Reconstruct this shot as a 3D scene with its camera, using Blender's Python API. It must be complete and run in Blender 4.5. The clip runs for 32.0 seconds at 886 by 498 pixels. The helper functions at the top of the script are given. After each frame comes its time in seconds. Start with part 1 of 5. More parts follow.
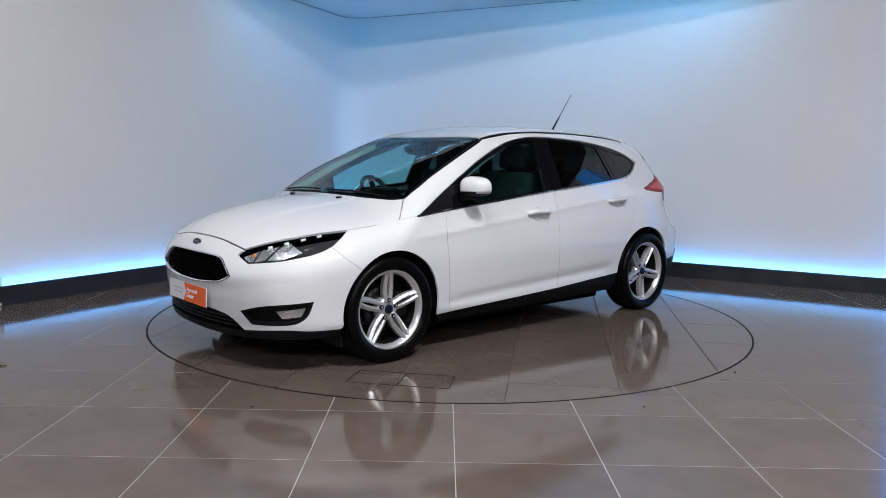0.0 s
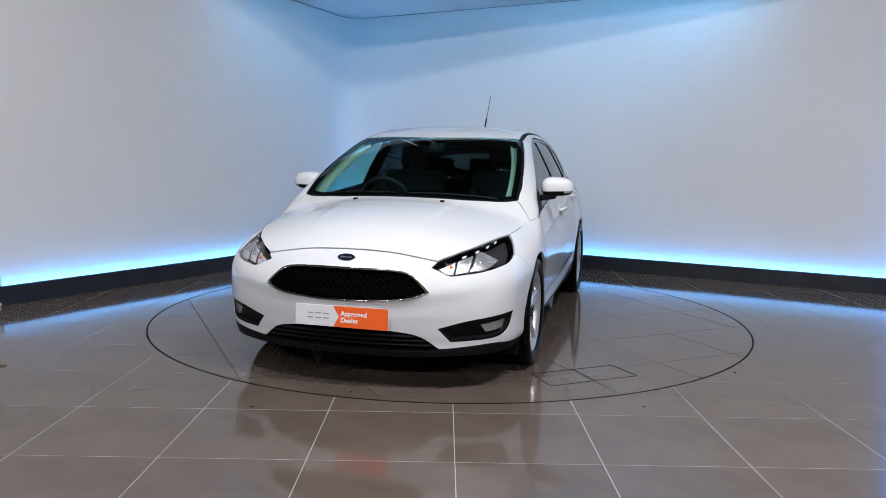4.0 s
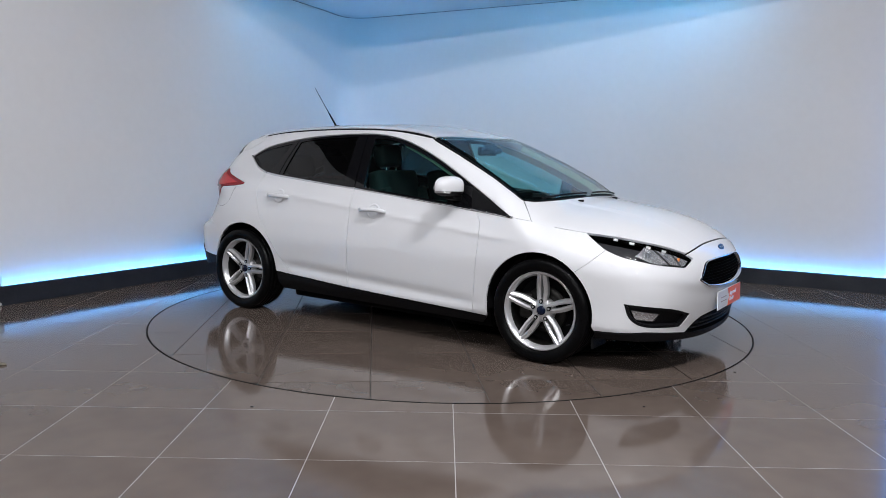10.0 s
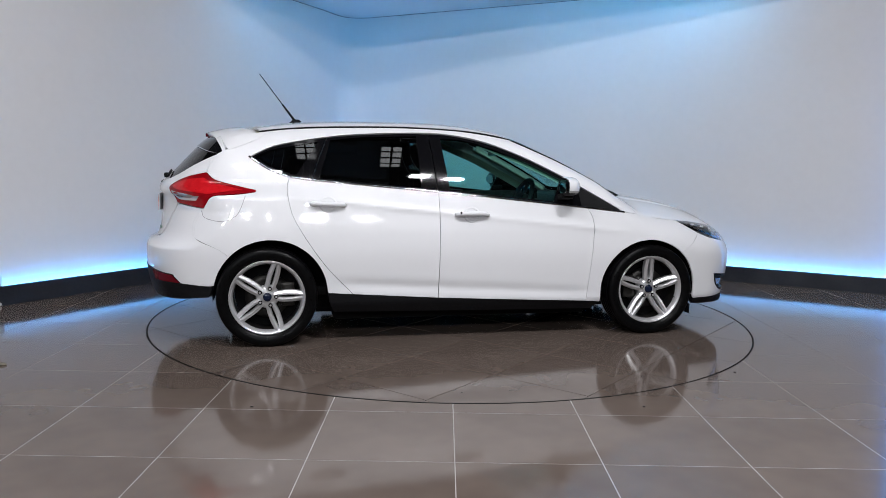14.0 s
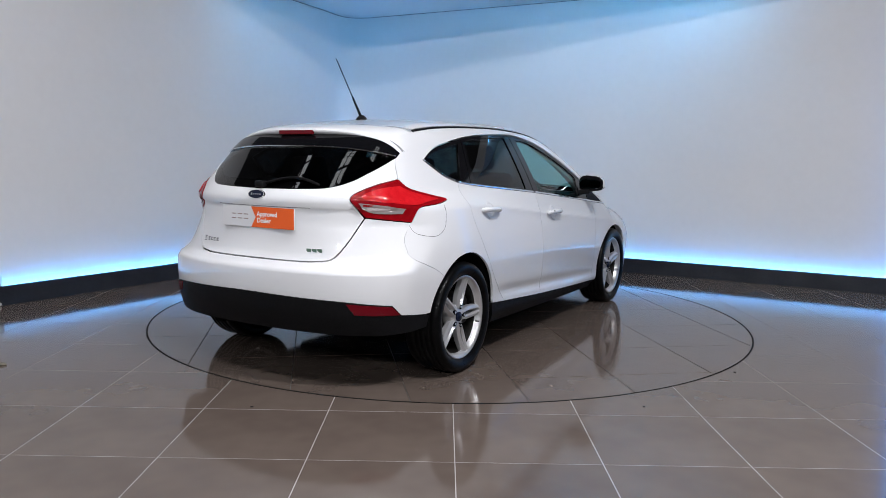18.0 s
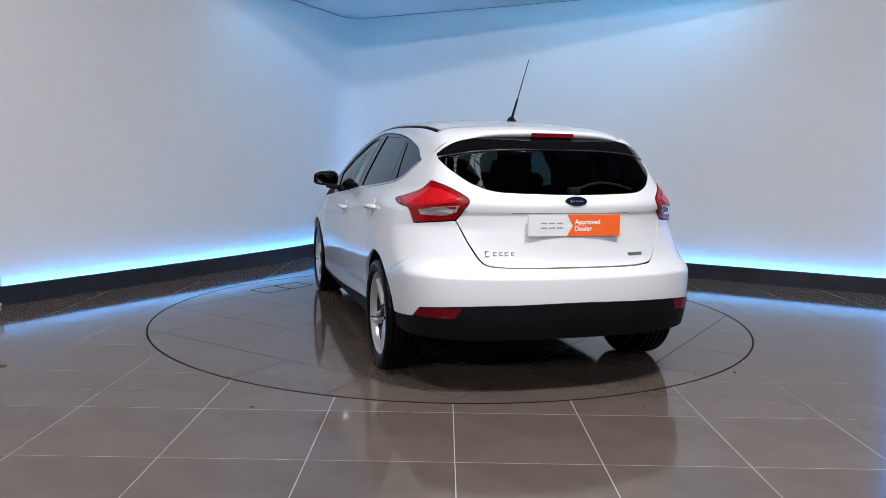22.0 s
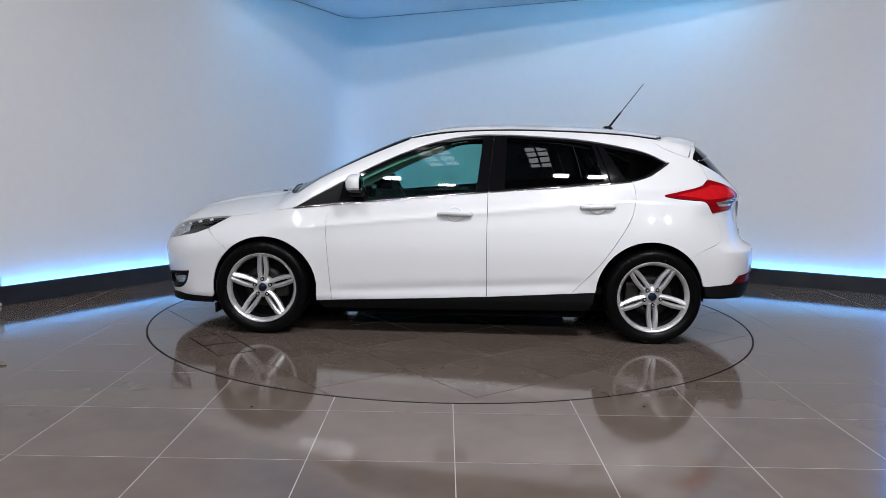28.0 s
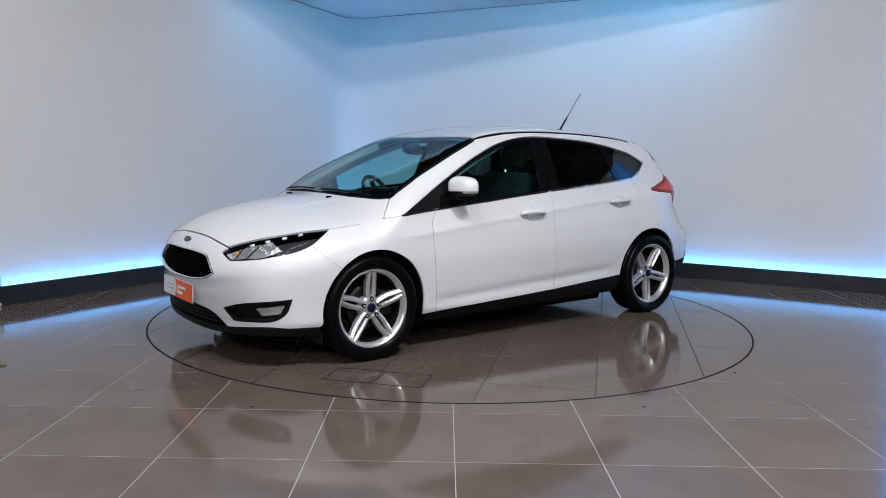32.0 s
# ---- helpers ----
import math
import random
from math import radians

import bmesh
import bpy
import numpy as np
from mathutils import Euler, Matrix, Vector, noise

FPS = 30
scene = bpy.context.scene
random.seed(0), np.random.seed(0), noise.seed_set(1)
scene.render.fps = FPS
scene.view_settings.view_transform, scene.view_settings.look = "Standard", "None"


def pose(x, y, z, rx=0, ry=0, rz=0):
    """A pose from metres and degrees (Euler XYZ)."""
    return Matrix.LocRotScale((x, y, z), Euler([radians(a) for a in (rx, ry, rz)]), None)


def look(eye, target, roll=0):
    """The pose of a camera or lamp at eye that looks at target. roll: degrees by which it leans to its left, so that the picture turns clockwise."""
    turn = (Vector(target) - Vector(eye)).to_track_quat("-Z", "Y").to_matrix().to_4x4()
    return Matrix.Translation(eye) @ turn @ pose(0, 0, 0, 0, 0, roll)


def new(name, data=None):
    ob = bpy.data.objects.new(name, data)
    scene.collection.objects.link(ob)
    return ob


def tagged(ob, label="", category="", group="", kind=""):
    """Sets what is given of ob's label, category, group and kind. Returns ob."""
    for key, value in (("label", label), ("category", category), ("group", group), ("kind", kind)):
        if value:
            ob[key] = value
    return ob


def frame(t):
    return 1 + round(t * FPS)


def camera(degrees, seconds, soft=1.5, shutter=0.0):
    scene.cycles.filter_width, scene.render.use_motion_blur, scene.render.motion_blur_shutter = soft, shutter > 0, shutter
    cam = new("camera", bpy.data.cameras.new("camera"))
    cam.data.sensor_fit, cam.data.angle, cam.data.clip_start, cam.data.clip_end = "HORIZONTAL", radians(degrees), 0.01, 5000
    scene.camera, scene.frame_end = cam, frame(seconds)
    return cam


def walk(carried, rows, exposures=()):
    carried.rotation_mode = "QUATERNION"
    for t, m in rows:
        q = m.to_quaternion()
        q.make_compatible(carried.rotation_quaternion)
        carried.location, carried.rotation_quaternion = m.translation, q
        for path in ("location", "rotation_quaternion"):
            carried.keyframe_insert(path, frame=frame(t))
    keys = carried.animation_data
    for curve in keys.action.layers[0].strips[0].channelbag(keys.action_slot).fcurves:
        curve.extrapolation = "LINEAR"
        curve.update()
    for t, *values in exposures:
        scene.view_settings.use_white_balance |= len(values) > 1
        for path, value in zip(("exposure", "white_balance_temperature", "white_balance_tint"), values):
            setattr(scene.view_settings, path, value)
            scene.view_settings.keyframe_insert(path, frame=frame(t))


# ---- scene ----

# the camera stands still on its stand
EYE = Vector((0.0, 0.0, 1.228))
cam = camera(60.3, 32.0, soft=0.5)
STAND = Matrix.Translation(EYE) @ pose(0, 0, 0, 90 - 6.90, 0, 0) @ pose(0, 0, 0, 0, 0, 0.96)
walk(cam, [(0.0, STAND), (32.0, STAND)], exposures=[(0.0, 0.14), (32.0, 0.14)])

# turn of the table in degrees, by the second
SPIN = [(0.0, -138.1), (0.8, -138.1), (1.0, -137.9), (1.25, -136.1), (1.5, -133.6), (2.0, -128.7), (2.5, -123.1)]
SPIN += [(t, -152.55 + 11.78 * t) for t in (3.0, 4.0, 6.0, 8.0, 10.0, 12.0, 14.0, 16.0, 18.0, 20.0, 22.0, 24.0, 26.0, 28.0, 29.0, 30.0)]
SPIN += [(30.5, 206.2), (31.0, 211.7), (31.5, 215.6), (32.0, 217.7)]
TABLE = Vector((0.058, 5.943, 0.0))
TABLE_R = 2.242
CAR_AT = Vector((-0.069, -0.015, 0.0))

# ------------------------------------------------------------------ light
world = bpy.data.worlds.new("world")
scene.world = world
world.use_nodes = True
world.node_tree.nodes["Background"].inputs[0].default_value = (0.75, 0.8, 1.0, 1)
world.node_tree.nodes["Background"].inputs[1].default_value = 0.07


def area_lamp(name, at, target, sx, sy, watts, colour):
    d = bpy.data.lights.new(name, "AREA")
    d.shape, d.size, d.size_y, d.energy, d.color = "RECTANGLE", sx, sy, watts, colour
    ob = new(name, d)
    ob.matrix_world = look(at, target)
    return ob


# lamps of the hall: a row of small overhead lamps in front of the car
# weaker floods are added behind the camera to fill walls and car sides
ADDED_FLOODS = [(-4.6, -4.4, 56), (-2.8, -4.7, 58), (-1.0, -4.8, 38), (1.0, -4.8, 38), (2.8, -4.7, 52), (4.6, -4.4, 60)]
PANELS = [(-2.3, 2.9, 12), (-1.72, 2.0, 26), (-1.1, 1.8, 34), (-0.4, 1.3, 44), (1.4, 2.1, 98), (1.95, 2.05, 98)]
FLOOD_Z, PANEL_Z = 4.5, 4.7
for lx, ly, watts in ADDED_FLOODS:
    area_lamp("added_flood_lamp", (lx, ly, FLOOD_Z), (lx * 0.35, 9.0, 1.2), 0.30, 0.16, watts, (0.935, 0.955, 1.0))
for lx, ly, watts in PANELS:
    area_lamp("hall_lamp", (lx, ly, PANEL_Z - 0.03), (lx, ly, 0), 0.24, 0.20, watts, (0.96, 0.96, 1.0))

# ------------------------------------------------------------------ materials


def mat(name, colour, rough=0.5, metal=0.0, coat=0.0, spec=0.5, emit=None, strength=0.0):
    m = bpy.data.materials.new(name)
    m.use_nodes = True
    b = m.node_tree.nodes["Principled BSDF"]
    b.inputs["Base Color"].default_value = (*colour, 1)
    b.inputs["Roughness"].default_value = rough
    b.inputs["Metallic"].default_value = metal
    b.inputs["Coat Weight"].default_value = coat
    b.inputs["Coat Roughness"].default_value = 0.045
    b.inputs["Specular IOR Level"].default_value = spec
    if emit:
        b.inputs["Emission Color"].default_value = (*emit, 1)
        b.inputs["Emission Strength"].default_value = strength
    return m


def grain(m, scale, lo, hi, rough=None, bump=0.0, second=0.0, coords="Object"):
    """Vary the colour between lo and hi by noise at two scales, with some relief."""
    nt = m.node_tree
    b = nt.nodes["Principled BSDF"]
    tc = nt.nodes.new("ShaderNodeTexCoord")
    n1 = nt.nodes.new("ShaderNodeTexNoise")
    n1.inputs["Scale"].default_value = scale
    n1.inputs["Detail"].default_value = 6
    nt.links.new(tc.outputs[coords], n1.inputs["Vector"])
    n2 = nt.nodes.new("ShaderNodeTexNoise")
    n2.inputs["Scale"].default_value = second or scale * 9
    n2.inputs["Detail"].default_value = 4
    nt.links.new(tc.outputs[coords], n2.inputs["Vector"])
    mx = nt.nodes.new("ShaderNodeMix")
    mx.data_type = "FLOAT"
    mx.inputs[0].default_value = 0.35
    nt.links.new(n1.outputs["Fac"], mx.inputs[2])
    nt.links.new(n2.outputs["Fac"], mx.inputs[3])
    r = nt.nodes.new("ShaderNodeValToRGB")
    r.color_ramp.elements[0].position, r.color_ramp.elements[1].position = 0.32, 0.68
    r.color_ramp.elements[0].color = (*lo, 1)
    r.color_ramp.elements[1].color = (*hi, 1)
    nt.links.new(mx.outputs[0], r.inputs[0])
    nt.links.new(r.outputs[0], b.inputs["Base Color"])
    if rough:
        mr = nt.nodes.new("ShaderNodeMapRange")
        mr.inputs[1].default_value, mr.inputs[2].default_value = 0.3, 0.7
        mr.inputs[3].default_value, mr.inputs[4].default_value = rough
        nt.links.new(mx.outputs[0], mr.inputs[0])
        nt.links.new(mr.outputs[0], b.inputs["Roughness"])
    if bump:
        bp = nt.nodes.new("ShaderNodeBump")
        bp.inputs["Strength"].default_value = bump
        bp.inputs["Distance"].default_value = 0.002
        nt.links.new(n2.outputs["Fac"], bp.inputs["Height"])
        nt.links.new(bp.outputs[0], b.inputs["Normal"])
    return m


def glass(name, tint, rough=0.0, lift=1.0):
    """Thin tinted pane: tinted see-through with a clear gloss over it."""
    m = bpy.data.materials.new(name)
    m.use_nodes = True
    nt = m.node_tree
    nt.nodes.clear()
    out = nt.nodes.new("ShaderNodeOutputMaterial")
    mix = nt.nodes.new("ShaderNodeMixShader")
    tr = nt.nodes.new("ShaderNodeBsdfTransparent")
    tr.inputs[0].default_value = (*tint, 1)
    gl = nt.nodes.new("ShaderNodeBsdfGlossy")
    gl.inputs["Roughness"].default_value = rough
    lw = nt.nodes.new("ShaderNodeLayerWeight")
    lw.inputs["Blend"].default_value = 0.5
    pw, ad = nt.nodes.new("ShaderNodeMath"), nt.nodes.new("ShaderNodeMath")
    pw.operation, ad.operation = "POWER", "MULTIPLY_ADD"
    pw.inputs[1].default_value = 4.5
    ad.inputs[1].default_value, ad.inputs[2].default_value = 0.92, 0.055 * lift
    nt.links.new(lw.outputs["Facing"], pw.inputs[0])
    nt.links.new(pw.outputs[0], ad.inputs[0])
    nt.links.new(ad.outputs[0], mix.inputs[0])
    nt.links.new(tr.outputs[0], mix.inputs[1])
    nt.links.new(gl.outputs[0], mix.inputs[2])
    nt.links.new(mix.outputs[0], out.inputs[0])
    return m


M_PAINT = mat("white_paint", (0.735, 0.74, 0.76), 0.35, coat=1.0)
M_PAINT.node_tree.nodes["Principled BSDF"].inputs["Coat IOR"].default_value = 1.5
M_GAP = mat("dark_gap", (0.007, 0.007, 0.0075), 0.9, spec=0.03)
# grey of the fuel flap seam and of the grip's painted shade
M_SEAM_SHADE = mat("seam_and_shade", (0.16, 0.16, 0.17), 0.8, spec=0.1)
M_BLACK = grain(mat("black_plastic", (0.02, 0.02, 0.022), 0.5, spec=0.12), 60, (0.004, 0.004, 0.005), (0.008, 0.008, 0.009), (0.42, 0.6), 0.3)
M_GLOSSBLACK = mat("gloss_black", (0.004, 0.004, 0.005), 0.05, spec=0.4)
M_GRILLE = mat("grille_black", (0.002, 0.002, 0.0025), 0.6, spec=0.03)
M_CHROME = mat("chrome", (0.75, 0.76, 0.78), 0.08, metal=1.0)
M_MIRROR = mat("mirror_glass", (0.45, 0.46, 0.48), 0.02, metal=1.0)
M_ALLOY = grain(mat("alloy", (0.62, 0.62, 0.63), 0.32, metal=0.7), 5, (0.64, 0.64, 0.65), (0.70, 0.70, 0.71))
# steel of brakes and barrel, coloured dark for the shade between the spokes
M_STEEL = grain(mat("shaded_steel", (0.25, 0.24, 0.23), 0.4, metal=0.9), 40, (0.022, 0.021, 0.02), (0.05, 0.048, 0.045), (0.4, 0.55))
M_RUBBER = grain(mat("tyre_rubber", (0.018, 0.018, 0.019), 0.3, spec=0.09), 50, (0.002, 0.002, 0.0022), (0.004, 0.004, 0.0044), (0.26, 0.34), 0.06)
M_CLEAR = glass("clear_glass", (0.42, 0.74, 0.70))
M_SCREEN = glass("windscreen_glass", (0.50, 0.74, 0.72))
M_TINT = glass("privacy_glass", (0.06, 0.07, 0.075))
M_LENS = glass("lamp_lens", (0.92, 0.94, 0.96))
M_RED = grain(mat("red_lens", (0.30, 0.004, 0.006), 0.12, coat=0.25, spec=0.12), 14, (0.20, 0.002, 0.005), (0.28, 0.004, 0.008), (0.10, 0.16), 0.0, 60)
M_BRIGHTRED = grain(mat("bright_red_lens", (0.5, 0.008, 0.014), 0.12, coat=0.4, spec=0.2), 30, (0.44, 0.006, 0.010), (0.58, 0.012, 0.018), (0.10, 0.16), 0.0, 90)
M_DARKRED = mat("dark_red_lens", (0.12, 0.003, 0.008), 0.25, coat=0.15, spec=0.15)
M_SILVERLENS = mat("silver_lens", (0.62, 0.54, 0.54), 0.15, metal=0.6, coat=1.0)
M_CLEARLENS = mat("indicator_lens", (0.66, 0.68, 0.70), 0.15, metal=0.4, coat=1.0)
M_AMBER = mat("amber_bulb", (0.75, 0.24, 0.06), 0.25, coat=0.6)
M_REFLECT = mat("lamp_reflector", (0.82, 0.82, 0.84), 0.22, metal=0.8)
M_GUIDE = mat("light_guide", (0.85, 0.85, 0.86), 0.25, coat=0.5)
_nt = M_REFLECT.node_tree
_vo, _bp, _tc = _nt.nodes.new("ShaderNodeTexVoronoi"), _nt.nodes.new("ShaderNodeBump"), _nt.nodes.new("ShaderNodeTexCoord")
_vo.inputs["Scale"].default_value = 70
_bp.inputs["Strength"].default_value, _bp.inputs["Distance"].default_value = 0.10, 0.01
_nt.links.new(_tc.outputs["Object"], _vo.inputs["Vector"])
_nt.links.new(_vo.outputs["Distance"], _bp.inputs["Height"])
_nt.links.new(_bp.outputs[0], _nt.nodes["Principled BSDF"].inputs["Normal"])
M_PLATE_WHITE = mat("plate_white", (0.72, 0.72, 0.74), 0.4, spec=0.25)
M_PLATE_ORANGE = mat("plate_orange", (0.85, 0.13, 0.025), 0.4, spec=0.25)
M_LETTER = mat("white_lettering", (0.8, 0.8, 0.8), 0.4)
M_GREYRED = mat("grey_lettering", (0.28, 0.20, 0.20), 0.4)
M_BADGE = mat("badge_blue", (0.005, 0.009, 0.026), 0.2, spec=0.3)
M_SEAT = grain(mat("seat_cloth", (0.03, 0.03, 0.033), 0.9), 90, (0.008, 0.008, 0.009), (0.018, 0.018, 0.02), (0.8, 0.95), 0.5)
M_DASH = grain(mat("dash_plastic", (0.02, 0.02, 0.021), 0.6), 120, (0.008, 0.008, 0.009), (0.014, 0.014, 0.015), (0.55, 0.75), 0.5)
M_CREAM = grain(mat("cream_trim", (0.55, 0.53, 0.44), 0.8), 50, (0.50, 0.48, 0.40), (0.6, 0.58, 0.48), (0.7, 0.9), 0.2)

M_WALL = grain(mat("studio_wall", (0.78, 0.77, 0.775), 0.75, spec=0.25), 0.7, (0.76, 0.75, 0.755), (0.80, 0.79, 0.795), (0.6, 0.8), 0.05, 14)
M_CANOPY = grain(mat("canopy_board", (0.66, 0.66, 0.67), 0.8, spec=0.2), 0.8, (0.63, 0.63, 0.64), (0.68, 0.68, 0.69), (0.7, 0.9), 0.05, 20)
M_HALL = grain(mat("hall_wall", (0.05, 0.05, 0.055), 0.9, spec=0.2), 0.5, (0.04, 0.04, 0.044), (0.065, 0.065, 0.07), (0.8, 0.95))
M_SKIRT = grain(mat("black_skirting", (0.018, 0.022, 0.03), 0.4), 5, (0.014, 0.017, 0.024), (0.026, 0.03, 0.04), (0.3, 0.5), 0.1)
M_GROUT = grain(mat("grout", (0.6, 0.58, 0.56), 0.9, spec=0.1), 12, (0.30, 0.29, 0.28), (0.42, 0.40, 0.39), (0.8, 0.95), 0.3)
M_TILE = grain(mat("floor_tile", (0.13, 0.115, 0.105), 0.085, spec=0.33), 1.6, (0.089, 0.068, 0.057), (0.120, 0.094, 0.079), None, 0.0, 7, "Object")
for _n in M_TILE.node_tree.nodes:
    if _n.type == "TEX_NOISE":
        _n.inputs["Detail"].default_value = 1.0
M_RING = mat("ring_steel", (0.006, 0.006, 0.006), 0.7, spec=0.1)
M_LED = mat("led_strip", (0.1, 0.3, 0.6), 0.5, emit=(0.07, 0.42, 1.0), strength=68)
M_LEDUP = mat("led_upright", (0.1, 0.3, 0.6), 0.5, emit=(0.05, 0.34, 1.0), strength=1.7)
M_LEDTOP = mat("led_top_added", (0.1, 0.3, 0.6), 0.5, emit=(0.14, 0.56, 1.0), strength=21)
M_LAMP = mat("lamp_diffuser", (0.9, 0.9, 0.9), 0.5, emit=(1.0, 0.98, 0.98), strength=16)
M_SKY = mat("sky_pane", (0.7, 0.75, 0.8), 0.3, emit=(0.90, 0.92, 0.95), strength=3.0)
M_SILVER = mat("silver_stroke", (0.28, 0.28, 0.30), 0.4, metal=0.6)
M_BEZEL = mat("lamp_bezel", (0.03, 0.03, 0.032), 0.35, spec=0.3)
M_WHITEPL = mat("white_plastic", (0.7, 0.7, 0.7), 0.4)
M_TAN = grain(mat("tan_scrap", (0.2, 0.17, 0.12), 0.7), 40, (0.03, 0.025, 0.02), (0.26, 0.23, 0.17), (0.5, 0.8))
M_LAMPCASE = mat("lamp_case", (0.7, 0.7, 0.7), 0.5)

# ------------------------------------------------------------------ mesh helpers


def add_mesh(name, verts, faces, material, parent=None, label="", smooth=False):
    me = bpy.data.meshes.new(name)
    me.from_pydata([tuple(v) for v in verts], [], faces)
    me.update()
    if smooth:
        for p in me.polygons:
            p.use_smooth = True
    me.materials.append(material)
    ob = new(name, me)
    if parent:
        ob.parent = parent
    if label:
        ob["label"] = label
    return ob


def used_only(verts, faces):
    """Drop the verts that no face uses."""
    idx = sorted({i for f in faces for i in f})
    back = {i: k for k, i in enumerate(idx)}
    return [verts[i] for i in idx], [tuple(back[i] for i in f) for f in faces]


def part(name, bm, material, parent=None, label="", smooth=False):
    me = bpy.data.meshes.new(name)
    if smooth:
        for f in bm.faces:
            f.smooth = True
    bm.to_mesh(me)
    bm.free()
    me.materials.append(material)
    ob = new(name, me)
    if parent:
        ob.parent = parent
    if label:
        ob["label"] = label
    return ob


def box_bm(sx, sy, sz, at=(0, 0, 0), bevel=0.0, bm=None, turn=None, seg=2):
    own = bmesh.new()
    bmesh.ops.create_cube(own, size=1)
    bmesh.ops.scale(own, vec=(sx, sy, sz), verts=own.verts)
    if bevel:
        bmesh.ops.bevel(own, geom=own.edges[:], offset=bevel, segments=seg, profile=0.6, affect="EDGES")
    m = Matrix.Translation(at) @ (turn or Matrix())
    bmesh.ops.transform(own, matrix=m, verts=own.verts)
    if bm is None:
        return own
    me = bpy.data.meshes.new("tmp")
    own.to_mesh(me)
    bm.from_mesh(me)
    own.free()
    bpy.data.meshes.remove(me)
    return bm


def tube_verts(path, radius, sides=8):
    """A round tube along a list of points: verts and faces."""
    pts = [Vector(p) for p in path]
    verts, faces = [], []
    for i, p in enumerate(pts):
        d = (pts[min(i + 1, len(pts) - 1)] - pts[max(i - 1, 0)]).normalized()
        a = d.cross(Vector((0, 0, 1)))
        if a.length < 0.01:
            a = d.cross(Vector((1, 0, 0)))
        a.normalize()
        b = d.cross(a)
        r = radius[i] if isinstance(radius, (list, tuple)) else radius
        for k in range(sides):
            w = 2 * math.pi * k / sides
            verts.append(p + (a * math.cos(w) + b * math.sin(w)) * r)
    for i in range(len(pts) - 1):
        for k in range(sides):
            k2 = (k + 1) % sides
            faces.append((i * sides + k, i * sides + k2, (i + 1) * sides + k2, (i + 1) * sides + k))
    faces.append(tuple(range(sides))[::-1])
    faces.append(tuple((len(pts) - 1) * sides + k for k in range(sides)))
    return verts, faces


def lathe(name, rows, material, parent, at=(0, 0, 0), n=64, label="", closed=False, side=1):
    """A ring about the y axis: rows of (radius, y); side -1 mirrors y."""
    verts, faces = [], []
    for k in range(n):
        w = 2 * math.pi * k / n
        for r, y in rows:
            verts.append((at[0] + r * math.cos(w), at[1] + y * side, at[2] + r * math.sin(w)))
    m = len(rows)
    for k in range(n):
        for j in range(m - 1 + (1 if closed else 0)):
            j2 = (j + 1) % m
            a, b, c, d = k * m + j, k * m + j2, ((k + 1) % n) * m + j2, ((k + 1) % n) * m + j
            faces.append((a, b, c, d) if side > 0 else (d, c, b, a))
    return add_mesh(name, verts, faces, material, parent, label, smooth=True)


def cdt(points, edges):
    """Flat triangulation: its 2D verts and faces."""
    from mathutils.geometry import delaunay_2d_cdt
    r = delaunay_2d_cdt([Vector(p) for p in points], edges, [], 0, 1e-6)
    return r[0], r[2]


# ------------------------------------------------------------------ room
CORNER = (-1.29, 10.17)
LEFT_LINE = [(-6.2, 1.63)]
for _k in range(11):
    _u = _k / 10
    _a, _b, _c = Vector((-2.6, 7.45)), Vector((-1.52, 9.20)), Vector(CORNER)
    LEFT_LINE.append(tuple(_a * (1 - _u) ** 2 + _b * 2 * _u * (1 - _u) + _c * _u * _u))
_d = (Vector((7.4, 5.47)) - Vector(CORNER)).normalized()
_a, _c = Vector(LEFT_LINE[-3]), Vector(CORNER) + _d * 0.42
LEFT_LINE = LEFT_LINE[:-2] + [tuple(_a * (1 - k / 8) ** 2 + Vector(CORNER) * 2 * (k / 8) * (1 - k / 8) + _c * (k / 8) ** 2) for k in range(1, 9)]
RIGHT_LINE = [tuple(_c), (7.4, 5.47)]
WALL_H = 2.97


def prism_wall(name, line, z0, z1, thick, material, label=""):
    """A wall along a line of plan points, its room face on the line."""
    bm = bmesh.new()
    n = len(line)
    offs = []
    for i in range(n):
        p = Vector(line[i])
        d0 = (p - Vector(line[i - 1])).normalized() if i else None
        d1 = (Vector(line[i + 1]) - p).normalized() if i < n - 1 else None
        d = ((d0 or d1) + (d1 or d0)).normalized()
        nn = Vector((-d.y, d.x))
        c = nn.dot(Vector((-(d1 or d0).y, (d1 or d0).x)))
        offs.append(p + nn * thick / max(c, 0.3))
    lo, hi, lo2, hi2 = [], [], [], []
    for i in range(n):
        lo.append(bm.verts.new((*line[i], z0)))
        hi.append(bm.verts.new((*line[i], z1)))
        lo2.append(bm.verts.new((*offs[i], z0)))
        hi2.append(bm.verts.new((*offs[i], z1)))
    for i in range(n - 1):
        bm.faces.new((lo[i], lo[i + 1], hi[i + 1], hi[i]))
        bm.faces.new((lo2[i + 1], lo2[i], hi2[i], hi2[i + 1]))
        bm.faces.new((hi[i], hi[i + 1], hi2[i + 1], hi2[i]))
        bm.faces.new((lo[i + 1], lo[i], lo2[i], lo2[i + 1]))
    bm.faces.new((lo[0], hi[0], hi2[0], lo2[0]))
    bm.faces.new((lo[-1], lo2[-1], hi2[-1], hi[-1]))
    bmesh.ops.recalc_face_normals(bm, faces=bm.faces)
    ob = part(name, bm, material, smooth=True)
    ob.data.set_sharp_from_angle(angle=radians(28))
    return tagged(ob, label, "wall" if "wall" in name else "", kind="structure")


